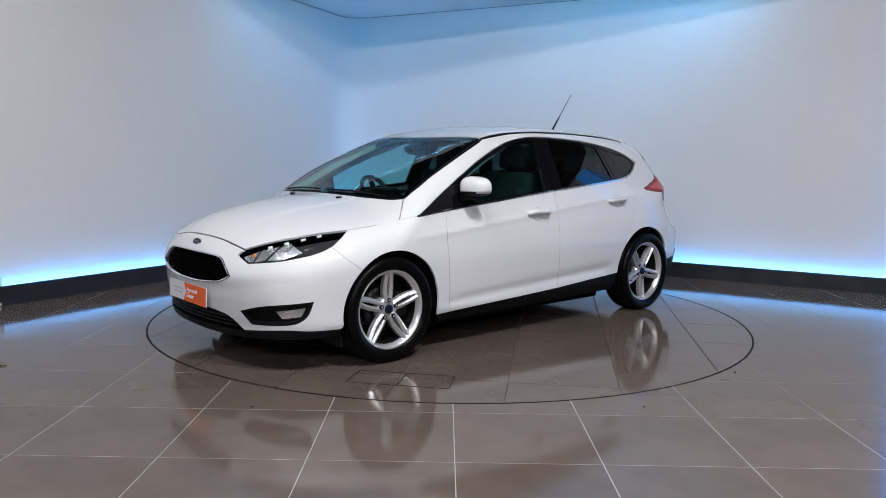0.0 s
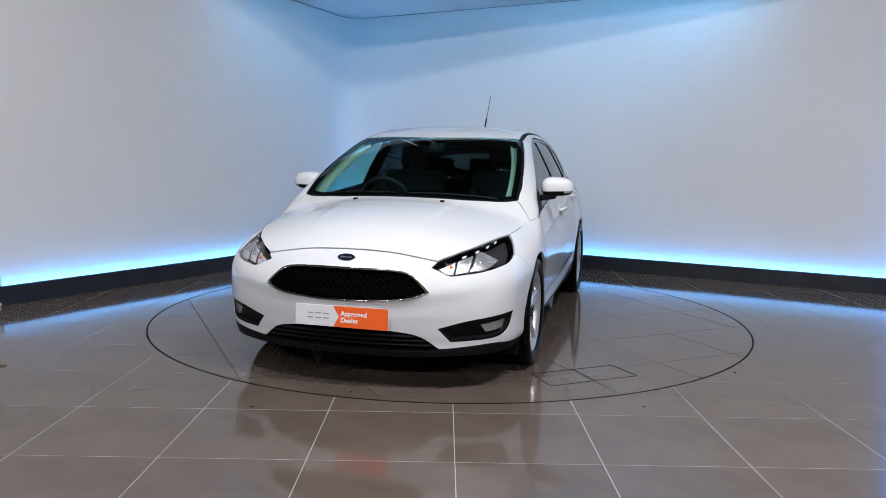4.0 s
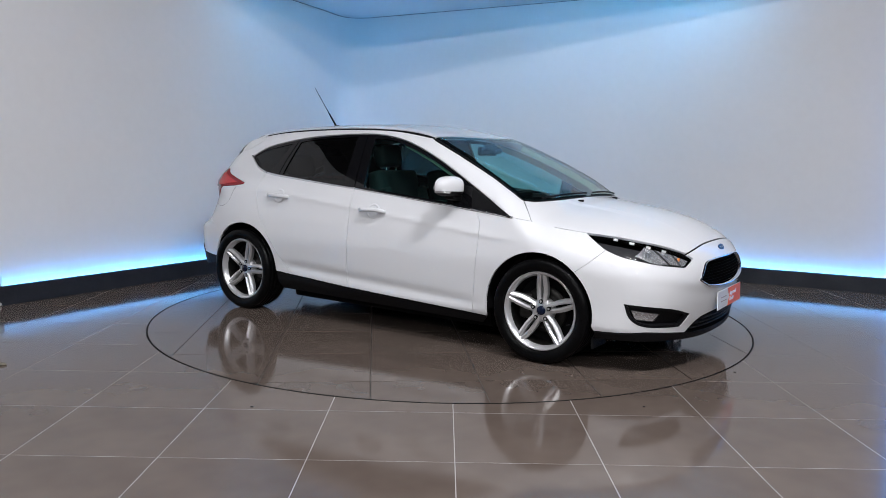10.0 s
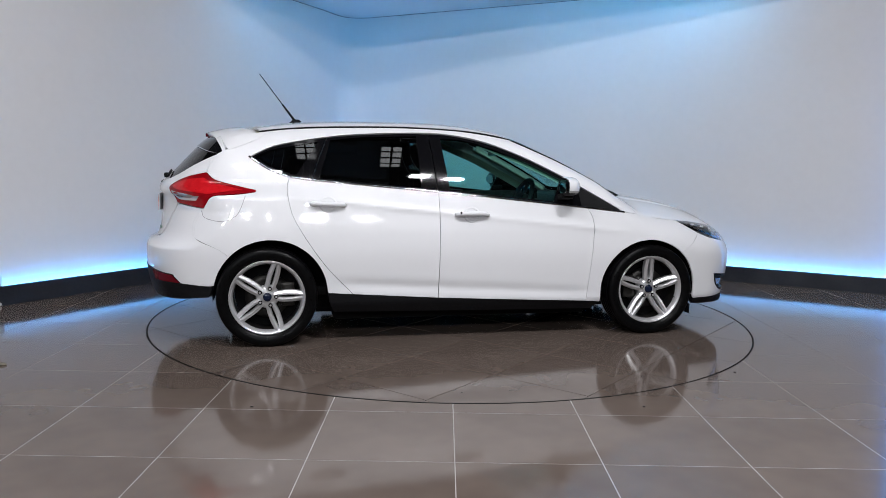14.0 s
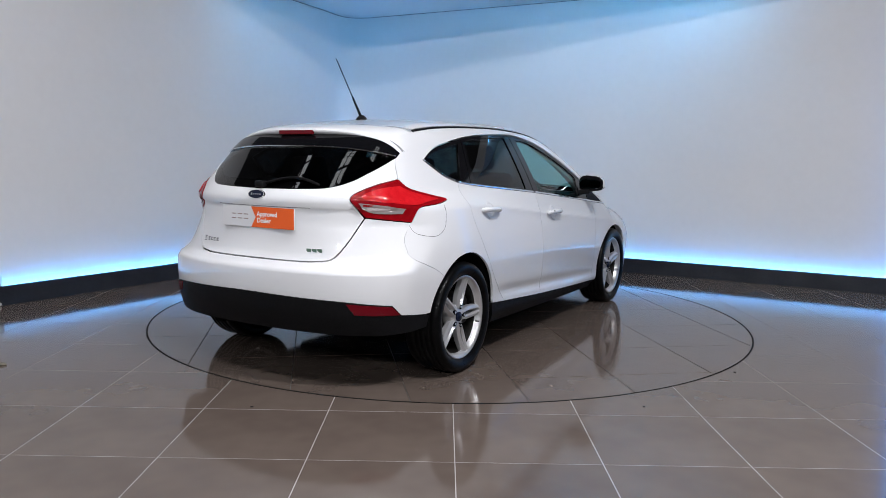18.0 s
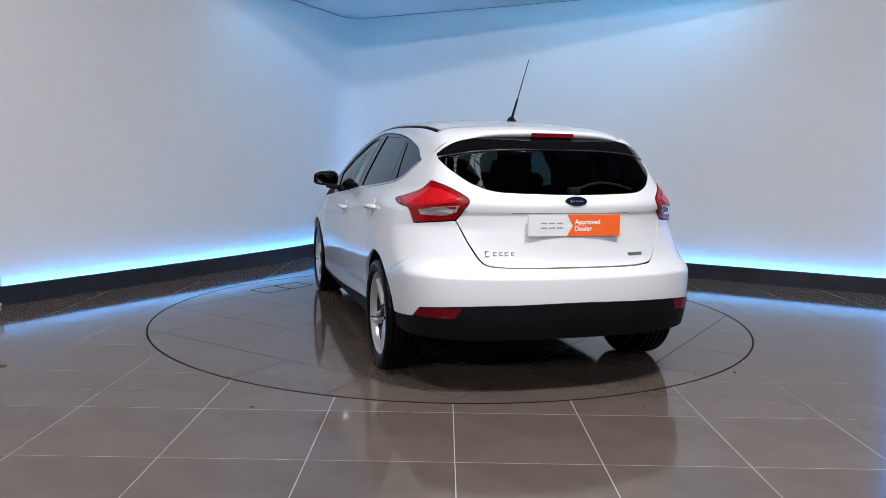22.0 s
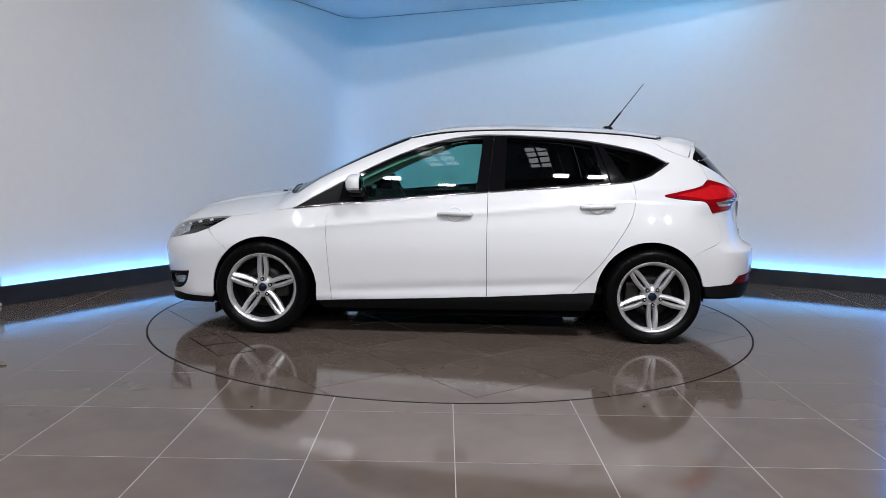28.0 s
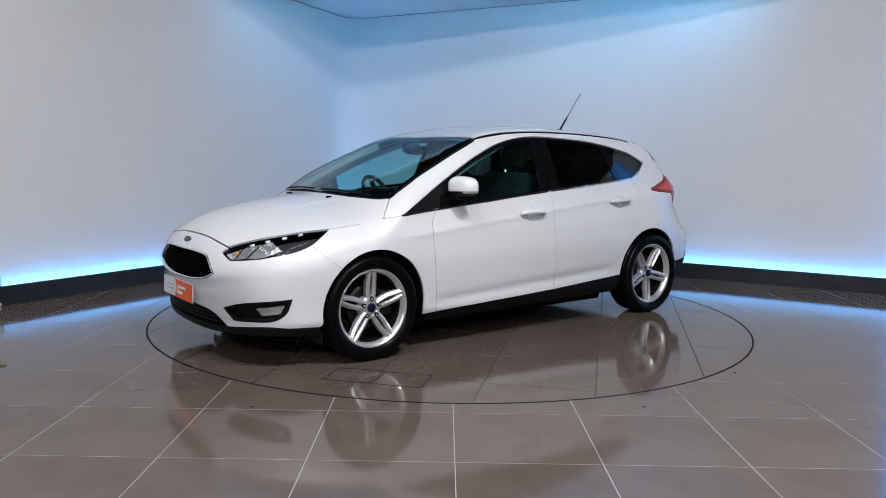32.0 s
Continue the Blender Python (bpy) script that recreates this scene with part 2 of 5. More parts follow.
def shifted(line, d):
    """The plan line moved d metres into the room."""
    out = []
    for i in range(len(line)):
        p = Vector(line[i])
        d0 = (p - Vector(line[i - 1])).normalized() if i else None
        d1 = (Vector(line[i + 1]) - p).normalized() if i < len(line) - 1 else None
        a = ((d0 or d1) + (d1 or d0)).normalized()
        nn = Vector((a.y, -a.x))
        c = nn.dot(Vector(((d1 or d0).y, -(d1 or d0).x)))
        out.append(tuple(p + nn * d / max(c, 0.3)))
    return out


ROOM_LINE = LEFT_LINE + RIGHT_LINE[1:]
prism_wall("wall_left", LEFT_LINE, -0.05, 3.08, 0.12, M_WALL, "pale grey painted studio wall lit blue along its foot")
prism_wall("wall_right", RIGHT_LINE, -0.05, 3.08, 0.12, M_WALL, "pale grey painted studio wall lit blue along its foot")
SK = shifted(ROOM_LINE, 0.07)
NL = len(LEFT_LINE)
prism_wall("baseboard_left", SK[:NL], 0.0, 0.155, 0.02, M_SKIRT, "black skirting board hiding a strip of blue light")
prism_wall("baseboard_right", SK[NL - 1:], 0.0, 0.155, 0.02, M_SKIRT, "black skirting board hiding a strip of blue light")
LEDL = shifted(ROOM_LINE, 0.036)
prism_wall("led_strip_left", LEDL[:NL], 0.09, 0.10, 0.022, M_LED, "glowing blue light strip behind the skirting board")
prism_wall("led_strip_right", LEDL[NL - 1:], 0.09, 0.10, 0.022, M_LED, "glowing blue light strip behind the skirting board")

# upright blue light panel further along the right wall
WALL_DIR = Vector((7.4 + 1.29, 5.47 - 10.17)).normalized()
px0 = Vector(CORNER) + WALL_DIR * 6.66 + Vector((WALL_DIR.y, -WALL_DIR.x)) * 0.11
bm = box_bm(0.55, 0.03, 2.95, (px0.x, px0.y, 1.476), 0.004, turn=Matrix.Rotation(math.atan2(WALL_DIR.y, WALL_DIR.x), 4, "Z"))
tagged(part("light_panel_upright", bm, M_LEDUP), "upright blue light panel on the studio wall", kind="structure")

# canopy board across the corner of the studio, open to the hall in front
EDGE_L, EDGE_R = (-2.51, 7.60), (4.02, 7.30)
bm = bmesh.new()
ring = [EDGE_L] + LEFT_LINE[2:] + [EDGE_R]
lo = [bm.verts.new((x, y, WALL_H)) for x, y in ring]
hi = [bm.verts.new((x, y, WALL_H + 0.1)) for x, y in ring]
bm.faces.new(lo)
bm.faces.new(hi[::-1])
nr = len(ring)
for i in range(nr):
    bm.faces.new((lo[i], lo[(i + 1) % nr], hi[(i + 1) % nr], hi[i]))
bmesh.ops.recalc_face_normals(bm, faces=bm.faces)
tagged(part("ceiling", bm, M_CANOPY), "pale canopy board across the studio corner, tinted blue", "ceiling", kind="structure")
# unseen blue strip added to tint canopy and upper wall; the fascia screens it
prism_wall("canopy_fascia", [(-2.49, 7.599), (4.0, 7.301)], WALL_H - 0.055, WALL_H - 0.002, 0.02, M_CANOPY, "added unseen pale board screening the blue strip")
prism_wall("led_strip_canopy", shifted([(-1.8, 7.567), (2.75, 7.358)], -0.024), WALL_H - 0.050, WALL_H - 0.006, 0.01, M_LEDTOP, "added unseen blue light strip tinting canopy and upper wall")
# shadow gap between walls and canopy
prism_wall("trim_left", shifted([EDGE_L] + LEFT_LINE[2:], 0.008), WALL_H - 0.005, WALL_H - 0.002, 0.006, M_SKIRT, "thin dark joint under the canopy")
prism_wall("trim_right", shifted([RIGHT_LINE[0], EDGE_R], 0.008), WALL_H - 0.005, WALL_H - 0.002, 0.006, M_SKIRT, "thin dark joint under the canopy")

# the hall behind and above
# upper walls are added out of view, dark to darken the side window reflections
prism_wall("wall_upper_left", LEFT_LINE, 3.08, 6.2, 0.12, M_HALL, "added unseen dark wall above the studio, darkening window reflections")
prism_wall("wall_upper_right", RIGHT_LINE, 3.08, 6.2, 0.12, M_HALL, "added unseen dark wall above the studio, darkening window reflections")
for nm, line in (("wall_hall_left", [(-9, -9), (-6.2, 1.63)]), ("wall_hall_back", [(9, -9), (-9, -9)]), ("wall_hall_right", [(7.4, 5.47), (9, -9)])):
    prism_wall(nm, line, -0.05, 6.2, 0.15, M_HALL, "plain grey wall of the hall behind the studio")
tagged(part("ceiling_hall", box_bm(22, 24, 0.1, (0, 1.5, 6.25)), M_HALL), "dark grey roof of the hall", "ceiling", kind="structure")


def skylight(x, y, w, h, turn):
    root = tagged(new("skylight"), "long paned skylight in the hall roof with dark glazing bars", "skylight", "skylights")
    root.location = (x, y, 6.19)
    root.rotation_euler = (0, 0, radians(turn))
    nx, ny = 2, 4
    for i in range(nx):
        for j in range(ny):
            part("pane", box_bm(w / nx - 0.04, h / ny - 0.04, 0.01, ((i + 0.5) * w / nx - w / 2, (j + 0.5) * h / ny - h / 2, 0)), M_SKY, root)
    for i in range(nx + 1):
        part("glazing_bar", box_bm(0.045, h + 0.04, 0.05, (i * w / nx - w / 2, 0, -0.012), 0.004), M_HALL, root)
    for j in range(ny + 1):
        part("glazing_bar", box_bm(w - 0.05, 0.045, 0.045, (0, j * h / ny - h / 2, -0.012), 0.004), M_HALL, root)


for sx, sy, turn in ((-4.1, 4.9, -24), (-2.15, 3.9, -24), (-0.25, 3.65, -24), (1.1, 1.95, 12), (-0.55, 2.0, 12)):
    skylight(sx, sy, 0.5, 1.0, turn)


def hall_light(at, w, h, target=None):
    root = tagged(new("ceiling_light"), "white rectangular light panel hung out of view in the hall", "ceiling light", "hall lights")
    root.matrix_world = look(at, target) if target else pose(*at)
    part("housing", box_bm(w + 0.06, h + 0.06, 0.06, (0, 0, 0.05), 0.006), M_LAMPCASE, root)
    part("diffuser", box_bm(w, h, 0.012, (0, 0, 0.012), 0.002), M_LAMP, root)
    inv = root.matrix_world.inverted()
    for s in (-0.4 * w, 0.4 * w):
        top = Vector(root.matrix_world @ Vector((s, 0, 0.08)))
        v, f = tube_verts([inv @ top, inv @ Vector((top.x, top.y, 6.2))], 0.006, 6)
        add_mesh("hanger", v, f, M_LAMPCASE, root)


for lx, ly, watts in PANELS:
    hall_light((lx, ly, PANEL_Z), 0.24, 0.20)
# housings of the added floods
for lx, ly, watts in ADDED_FLOODS:
    hall_light((lx, ly, FLOOD_Z), 0.30, 0.16, (lx * 0.35, 9.0, 1.2))

# ------------------------------------------------------------------ floor
TILE = 0.6025
GRID0 = (0.0625, 2.9634)
floor = tagged(new("floor", bpy.data.meshes.new("floor")), "floor of polished grey-brown tiles with pale joints", "floor", kind="structure")
fb = bmesh.new()
ring_n = 96
outer = [(-9, -9), (9, -9), (9, 12), (-9, 12)]
pts2 = [Vector(p) for p in outer]
edges2 = [(i, (i + 1) % 4) for i in range(4)]
for k in range(ring_n):
    w = 2 * math.pi * k / ring_n
    pts2.append(Vector((TABLE.x + (TABLE_R + 0.002) * math.cos(w), TABLE.y + (TABLE_R + 0.002) * math.sin(w))))
    edges2.append((4 + k, 4 + (k + 1) % ring_n))
vv, ff = cdt(pts2, edges2)
made = [fb.verts.new((p.x, p.y, -0.0006)) for p in vv]
for f in ff:
    c = sum((Vector(vv[i]) for i in f), Vector((0, 0))) / len(f)
    if (c - Vector((TABLE.x, TABLE.y))).length > TABLE_R:
        fb.faces.new([made[i] for i in f])
bmesh.ops.recalc_face_normals(fb, faces=fb.faces)
for f in fb.faces:
    if f.normal.z < 0:
        f.normal_flip()
fb.to_mesh(floor.data)
fb.free()
floor.data.materials.append(M_GROUT)


def tile_mesh(w, h, d=0.008):
    """A square tile with crisp edges, its top at z = 0."""
    bm = bmesh.new()
    for z in (-d, 0):
        for sx, sy in ((-1, -1), (1, -1), (1, 1), (-1, 1)):
            bm.verts.new((sx * w / 2, sy * h / 2, z))
    bm.verts.ensure_lookup_table()
    for k in range(4):
        k2 = (k + 1) % 4
        bm.faces.new([bm.verts[k], bm.verts[k2], bm.verts[4 + k2], bm.verts[4 + k]])
    bm.faces.new([bm.verts[4 + k] for k in range(4)])
    me = bpy.data.meshes.new("tile")
    bm.to_mesh(me)
    bm.free()
    me.materials.append(M_TILE)
    return me


def cut_tile(x0, y0, x1, y1, cx, cy, r, inside, turn=None):
    """A tile cut along the round edge of the table, as a flat polygon with a skirt."""
    ca, sa = math.cos(turn or 0), math.sin(turn or 0)
    pts, eds = [], []
    sq = [(x0, y0), (x1, y0), (x1, y1), (x0, y1)]
    pts += [Vector(p) for p in sq]
    eds += [(i, (i + 1) % 4) for i in range(4)]
    m = 240
    arc = [Vector((cx + r * math.cos(2 * math.pi * k / m), cy + r * math.sin(2 * math.pi * k / m))) for k in range(m)]
    last, pad = None, 0.12
    for k in range(m + 1):
        p = arc[k % m]
        if x0 - pad < p.x < x1 + pad and y0 - pad < p.y < y1 + pad:
            pts.append(p)
            if last is not None:
                eds.append((last, len(pts) - 1))
            last = len(pts) - 1
        else:
            last = None
    v, f = cdt(pts, eds)
    keep = []
    for t in f:
        c = sum((Vector(v[i]) for i in t), Vector((0, 0))) / len(t)
        if not (x0 < c.x < x1 and y0 < c.y < y1):
            continue
        if ((c - Vector((cx, cy))).length < r) == inside:
            keep.append(t)
    return v, keep


def lay_tiles(parent, ox, oy, count, centre, r, inside, joint, budget, z=0.0):
    whole = tile_mesh(TILE - joint, TILE - joint)
    g = joint / 2
    for i in range(-count, count):
        for j in range(-count, count):
            x0, y0 = ox + i * TILE + g, oy + j * TILE + g
            x1, y1 = x0 + TILE - joint, y0 + TILE - joint
            far = [math.hypot(x - centre[0], y - centre[1]) for x in (x0, x1) for y in (y0, y1)]
            nx, ny = min(max(centre[0], x0), x1), min(max(centre[1], y0), y1)
            near = math.hypot(nx - centre[0], ny - centre[1])
            if not budget((x0 + x1) / 2, (y0 + y1) / 2):
                continue
            if inside and near > r or not inside and max(far) < r:
                continue
            if inside and max(far) <= r or not inside and near >= r:
                ob = new("tile", whole)
                ob.location = ((x0 + x1) / 2, (y0 + y1) / 2, z)
                ob.parent = parent
                continue
            v, f = cut_tile(x0, y0, x1, y1, centre[0], centre[1], r, inside)
            if not f:
                continue
            cxm, cym = (x0 + x1) / 2, (y0 + y1) / 2
            tv, tf = used_only([(p.x - cxm, p.y - cym, 0) for p in v], f)
            ob = add_mesh("tile", tv, tf, M_TILE, parent)
            for p in ob.data.polygons:
                if p.normal.z < 0:
                    p.flip()
            ob.location = (cxm, cym, z)


def wall_side(x, y):
    """Inside the studio floor, with a margin behind the skirting."""
    if y > 9.476 - 0.541 * x + 0.45 or y > 1.618 * x + 11.66 + 0.6 or y < -8.7:
        return False
    return abs(x) < (8.4 if y < 1.5 else 6.2)


lay_tiles(floor, GRID0[0], GRID0[1], 20, (TABLE.x, TABLE.y), TABLE_R + 0.001, False, 0.004, lambda x, y: y > 0.9 and wall_side(x, y))
# the tiles behind, joined
jv, jf = [], []
for i in range(-16, 16):
    for j in range(-22, 0):
        x0, y0 = GRID0[0] + i * TILE + 0.002, GRID0[1] + j * TILE + 0.002
        if y0 + TILE / 2 <= 0.9 and wall_side(x0 + TILE / 2, y0 + TILE / 2):
            s = len(jv)
            jv += [(x0, y0, 0), (x0 + TILE - 0.004, y0, 0), (x0 + TILE - 0.004, y0 + TILE - 0.004, 0), (x0, y0 + TILE - 0.004, 0)]
            jf.append((s, s + 1, s + 2, s + 3))
add_mesh("tile", jv, jf, M_TILE, floor)["kind"] = "stuff"

# turntable
turntable = tagged(new("turntable"), "round turntable flush with the floor, tiled in polished grey-brown", "turntable")
turntable.location = TABLE
tb = bmesh.new()
bmesh.ops.create_cone(tb, cap_ends=True, segments=128, radius1=TABLE_R - 0.006, radius2=TABLE_R - 0.006, depth=0.02)
bmesh.ops.translate(tb, verts=tb.verts, vec=(0, 0, -0.0145))
M_GROUT_DARK = grain(mat("dark_grout", (0.06, 0.055, 0.05), 0.85), 12, (0.045, 0.042, 0.04), (0.08, 0.075, 0.07), (0.8, 0.95), 0.3)
part("deck", tb, M_GROUT_DARK, turntable)
lay_tiles(turntable, -0.01, -0.03, 4, (0, 0), TABLE_R - 0.012, True, 0.005, lambda x, y: True)
for o in turntable.children:
    if o.name.startswith("tile"):
        o.location = Matrix.Rotation(radians(40), 3, "Z") @ o.location
        o.rotation_euler = (0, 0, radians(40))
rv, rf = [], []
for k in range(160):
    w = 2 * math.pi * k / 160
    for r, z in ((TABLE_R - 0.0115, 0.0010), (TABLE_R - 0.0025, 0.0010), (TABLE_R - 0.0025, -0.02), (TABLE_R - 0.0115, -0.02)):
        rv.append((r * math.cos(w), r * math.sin(w), z))
for k in range(160):
    for j in range(4):
        a, b, c, d = k * 4 + j, k * 4 + (j + 1) % 4, ((k + 1) % 160) * 4 + (j + 1) % 4, ((k + 1) % 160) * 4 + j
        rf.append((d, c, b, a))
add_mesh("rim", rv, rf, M_RING, turntable, "thin dark steel edge ring")

# service hatch in the deck: thin dark joints
HATCH = [(1.501, 0.894), (1.700, 1.030), (1.345, 1.475), (1.160, 1.325)]


def joint(a, b, parent, name="hatch_joint", w=0.006):
    a, b = Vector(a), Vector(b)
    d = b - a
    ob = part(name, box_bm(d.length, w, 0.002, ((a.x + b.x) / 2, (a.y + b.y) / 2, 0.0004), turn=Matrix.Rotation(math.atan2(d.y, d.x), 4, "Z")), M_RING, parent)
    return ob


for k in range(4):
    joint(HATCH[k], HATCH[(k + 1) % 4], turntable)
joint((1.33, 1.11), (1.52, 1.25), turntable)

# small white box on the floor by the wall
post = tagged(new("socket_post"), "small white floor post with a rounded foot beside the wall", "post")
post.location = (-3.548, 5.90, 0)
part("body", box_bm(0.13, 0.12, 0.235, (0, 0, 0.1275), 0.02, seg=3), M_WHITEPL, post, smooth=True)
part("foot", box_bm(0.155, 0.15, 0.03, (0, 0, 0.016), 0.012, seg=3), M_WHITEPL, post, smooth=True)


# litter on the tiles
def litter(x, y, sx, sy, sz, material, label, seed):
    bm = bmesh.new()
    bmesh.ops.create_icosphere(bm, subdivisions=2, radius=1)
    for q in bm.verts:
        k = 1 + 0.45 * noise.noise(q.co * 1.7 + Vector((seed, 0, 0)))
        q.co = Vector((q.co.x * sx * k, q.co.y * sy * k, max(q.co.z, -0.6) * sz * k))
    low = min(q.co.z for q in bm.verts)
    for q in bm.verts:
        q.co.z -= low
    ob = tagged(part("litter", bm, material), label, "litter", "litter on the floor")
    ob.location = (x, y, 0.0)


litter(-2.535, 4.255, 0.045, 0.016, 0.010, M_TAN, "small crumpled tan scrap lying on the floor", 1)
for k, (x, y) in enumerate(((-0.92, 3.60), (1.725, 4.36), (3.03, 4.80), (1.02, 3.70))):
    litter(x, y, 0.008, 0.005, 0.003, M_RUBBER, "tiny dark crumb on the tiles", k + 3)

# ------------------------------------------------------------------ the car: its outer form
# x forward, y to its left, z up, from the middle of the wheelbase


def table(xs, ys):
    """A smooth curve through a few stations (monotone cubic)."""
    xs, ys = np.array(xs, float), np.array(ys, float)
    o = np.argsort(xs)
    xs, ys = xs[o], ys[o]
    h, d = np.diff(xs), np.diff(ys) / np.diff(xs)
    m = np.zeros_like(ys)
    m[0], m[-1] = d[0], d[-1]
    for i in range(1, len(xs) - 1):
        if d[i - 1] * d[i] > 0:
            w1, w2 = 2 * h[i] + h[i - 1], h[i] + 2 * h[i - 1]
            m[i] = (w1 + w2) / (w1 / d[i - 1] + w2 / d[i])

    def at(x):
        x = np.asarray(x, float)
        i = np.clip(np.searchsorted(xs, x) - 1, 0, len(xs) - 2)
        s = (x - xs[i]) / h[i]
        c = np.clip(s, 0, 1)
        v = ((1 + 2 * c) * (1 - c) ** 2 * ys[i] + c * (1 - c) ** 2 * h[i] * m[i] + c * c * (3 - 2 * c) * ys[i + 1] + c * c * (c - 1) * h[i] * m[i + 1])
        return v + np.where(s > 1, (s - 1) * h[i] * m[i + 1], 0) + np.where(s < 0, s * h[i] * m[i], 0)
    return at


TOP = table([2.30, 2.12, 2.04, 1.85, 1.60, 1.43, 1.27, 1.20, 0.93, 0.62, 0.36, 0.20, 0.0, -0.35, -0.8, -1.1, -1.4, -1.75, -2.0],
            [0.60, 0.742, 0.790, 0.868, 0.922, 0.947, 0.972, 1.003, 1.134, 1.278, 1.386, 1.432, 1.464, 1.480, 1.474, 1.460, 1.425, 1.368, 1.325])
CROWN = table([2.2, 1.6, 1.3, 1.12, 0.93, 0.62, 0.36, 0.20, 0.0, -1.2, -2.0], [0.26, 0.19, 0.16, 0.125, 0.075, 0.055, 0.058, 0.072, 0.09, 0.10, 0.12])
SIDE = table([0.10, 0.20, 0.28, 0.36, 0.46, 0.58, 0.72, 0.84, 0.93, 0.99, 1.10, 1.22, 1.38, 1.50],
             [0.78, 0.843, 0.876, 0.878, 0.884, 0.889, 0.878, 0.855, 0.832, 0.811, 0.765, 0.705, 0.615, 0.535])
PLAN = table([2.2, 2.05, 1.9, 1.7, 1.5, 1.32, 1.1, 0.9, 0.0, -0.9, -1.15, -1.32, -1.5, -1.7, -1.9, -2.1, -2.3],
             [-0.17, -0.105, -0.055, -0.012, 0.010, 0.016, 0.008, -0.004, 0.0, -0.004, 0.006, 0.012, 0.002, -0.030, -0.075, -0.14, -0.22])
PLAN_HIGH = table([1.3, 1.0, 0.5, -0.4, -1.0, -1.47, -1.9, -2.2], [-0.02, -0.010, 0.0, 0.0, -0.018, -0.055, -0.12, -0.17])
FRONT = table([0.08, 0.14, 0.20, 0.26, 0.33, 0.42, 0.50, 0.58, 0.65, 0.70, 0.74, 0.80, 0.9], [1.97, 2.09, 2.142, 2.152, 2.171, 2.190, 2.195, 2.188, 2.170, 2.148, 2.115, 2.055, 1.92])
REAR = table([0.15, 0.25, 0.34, 0.44, 0.54, 0.634, 0.652, 0.67, 0.71, 0.80, 0.935, 0.952, 0.966, 0.99, 1.04, 1.09, 1.20, 1.30, 1.40, 1.5],
             [-2.00, -2.07, -2.115, -2.14, -2.147, -2.144, -2.112, -2.084, -2.062, -2.048, -2.040, -2.043, -2.060, -2.062, -2.030, -1.982, -1.878, -1.782, -1.68, -1.57])


def smax(a, b, k):
    h = np.clip(0.5 + 0.5 * (a - b) / k, 0, 1)
    return b + (a - b) * h + k * h * (1 - h)


def form(x, y, z):
    """Below zero inside the body, zero on its skin."""
    y = np.abs(y)
    high = np.clip((z - 0.93) / 0.12, 0, 1)
    high = high * high * (3 - 2 * high)
    crease = 0.843 - 0.099 * x
    ys = SIDE(z) + PLAN(x) * (1 - high) + PLAN_HIGH(x) * high
    ys = ys + 0.0075 / (1 + ((z - crease) / 0.021) ** 2) * np.clip((1.3 - np.abs(x + 0.1)) / 0.3, 0, 1)
    lower = 0.352 - 0.052 * x
    ys = ys - 0.010 * np.exp(-((z - lower) / 0.036) ** 2) * np.clip((0.95 - np.abs(x)) / 0.2, 0, 1)
    side = (y - ys) * 0.92
    dome = np.clip((np.abs(y) - (0.30 + 0.09 * (2.05 - x))) / 0.05 + 0.5, 0, 1)
    dome = 0.007 * (1 - dome * dome * (3 - 2 * dome)) * np.clip((x - 1.15) / 0.25, 0, 1) * np.clip((2.15 - x) / 0.5, 0, 1)
    top = (z - (TOP(x) - CROWN(x) * y * y - 0.06 * y ** 4 + dome - 0.003)) * 0.85
    fold = np.clip((z - (0.462 + 0.18 * y * y)) / 0.085 + 0.5, 0, 1)
    fold = 0.011 * (fold * fold * (3 - 2 * fold) - 0.5) * np.clip((0.60 - z) / 0.08, 0, 1) * np.clip((z - 0.30) / 0.08, 0, 1)
    front = (x - (FRONT(z) + fold - 0.20 * y ** 2 - 0.25 * y ** 4)) * 0.95
    hi2 = np.clip((z - 0.62) / 0.25, 0, 1)
    rear = ((REAR(z) + (0.17 + 0.13 * hi2) * y ** 2 + (0.28 + 0.12 * hi2) * y ** 4) - x) * 0.9
    kb = 0.07 + 0.06 * np.clip((x - 1.0) / 0.4, 0, 1)
    f = smax(side, top, kb)
    f = smax(f, front, 0.10)
    return smax(f, rear, 0.09)


def meet(a, d, far):
    """Where rays from inside points a along d leave the body."""
    a, d = np.asarray(a, float), np.asarray(d, float)
    lo, hi = np.zeros(len(a)), np.full(len(a), far)
    for _ in range(26):
        m = (lo + hi) / 2
        p = a + d * m[:, None]
        out = form(p[:, 0], p[:, 1], p[:, 2]) > 0
        hi, lo = np.where(out, m, hi), np.where(out, lo, m)
    return a + d * lo[:, None]


def normals(p):
    e = 0.004
    g = np.stack([form(p[:, 0] + e, p[:, 1], p[:, 2]) - form(p[:, 0] - e, p[:, 1], p[:, 2]),
                  form(p[:, 0], p[:, 1] + e, p[:, 2]) - form(p[:, 0], p[:, 1] - e, p[:, 2]),
                  form(p[:, 0], p[:, 1], p[:, 2] + e) - form(p[:, 0], p[:, 1], p[:, 2] - e)], 1)
    return g / np.maximum(np.linalg.norm(g, axis=1), 1e-9)[:, None]


AXIS_F, AXIS_R = 1.15, -1.15


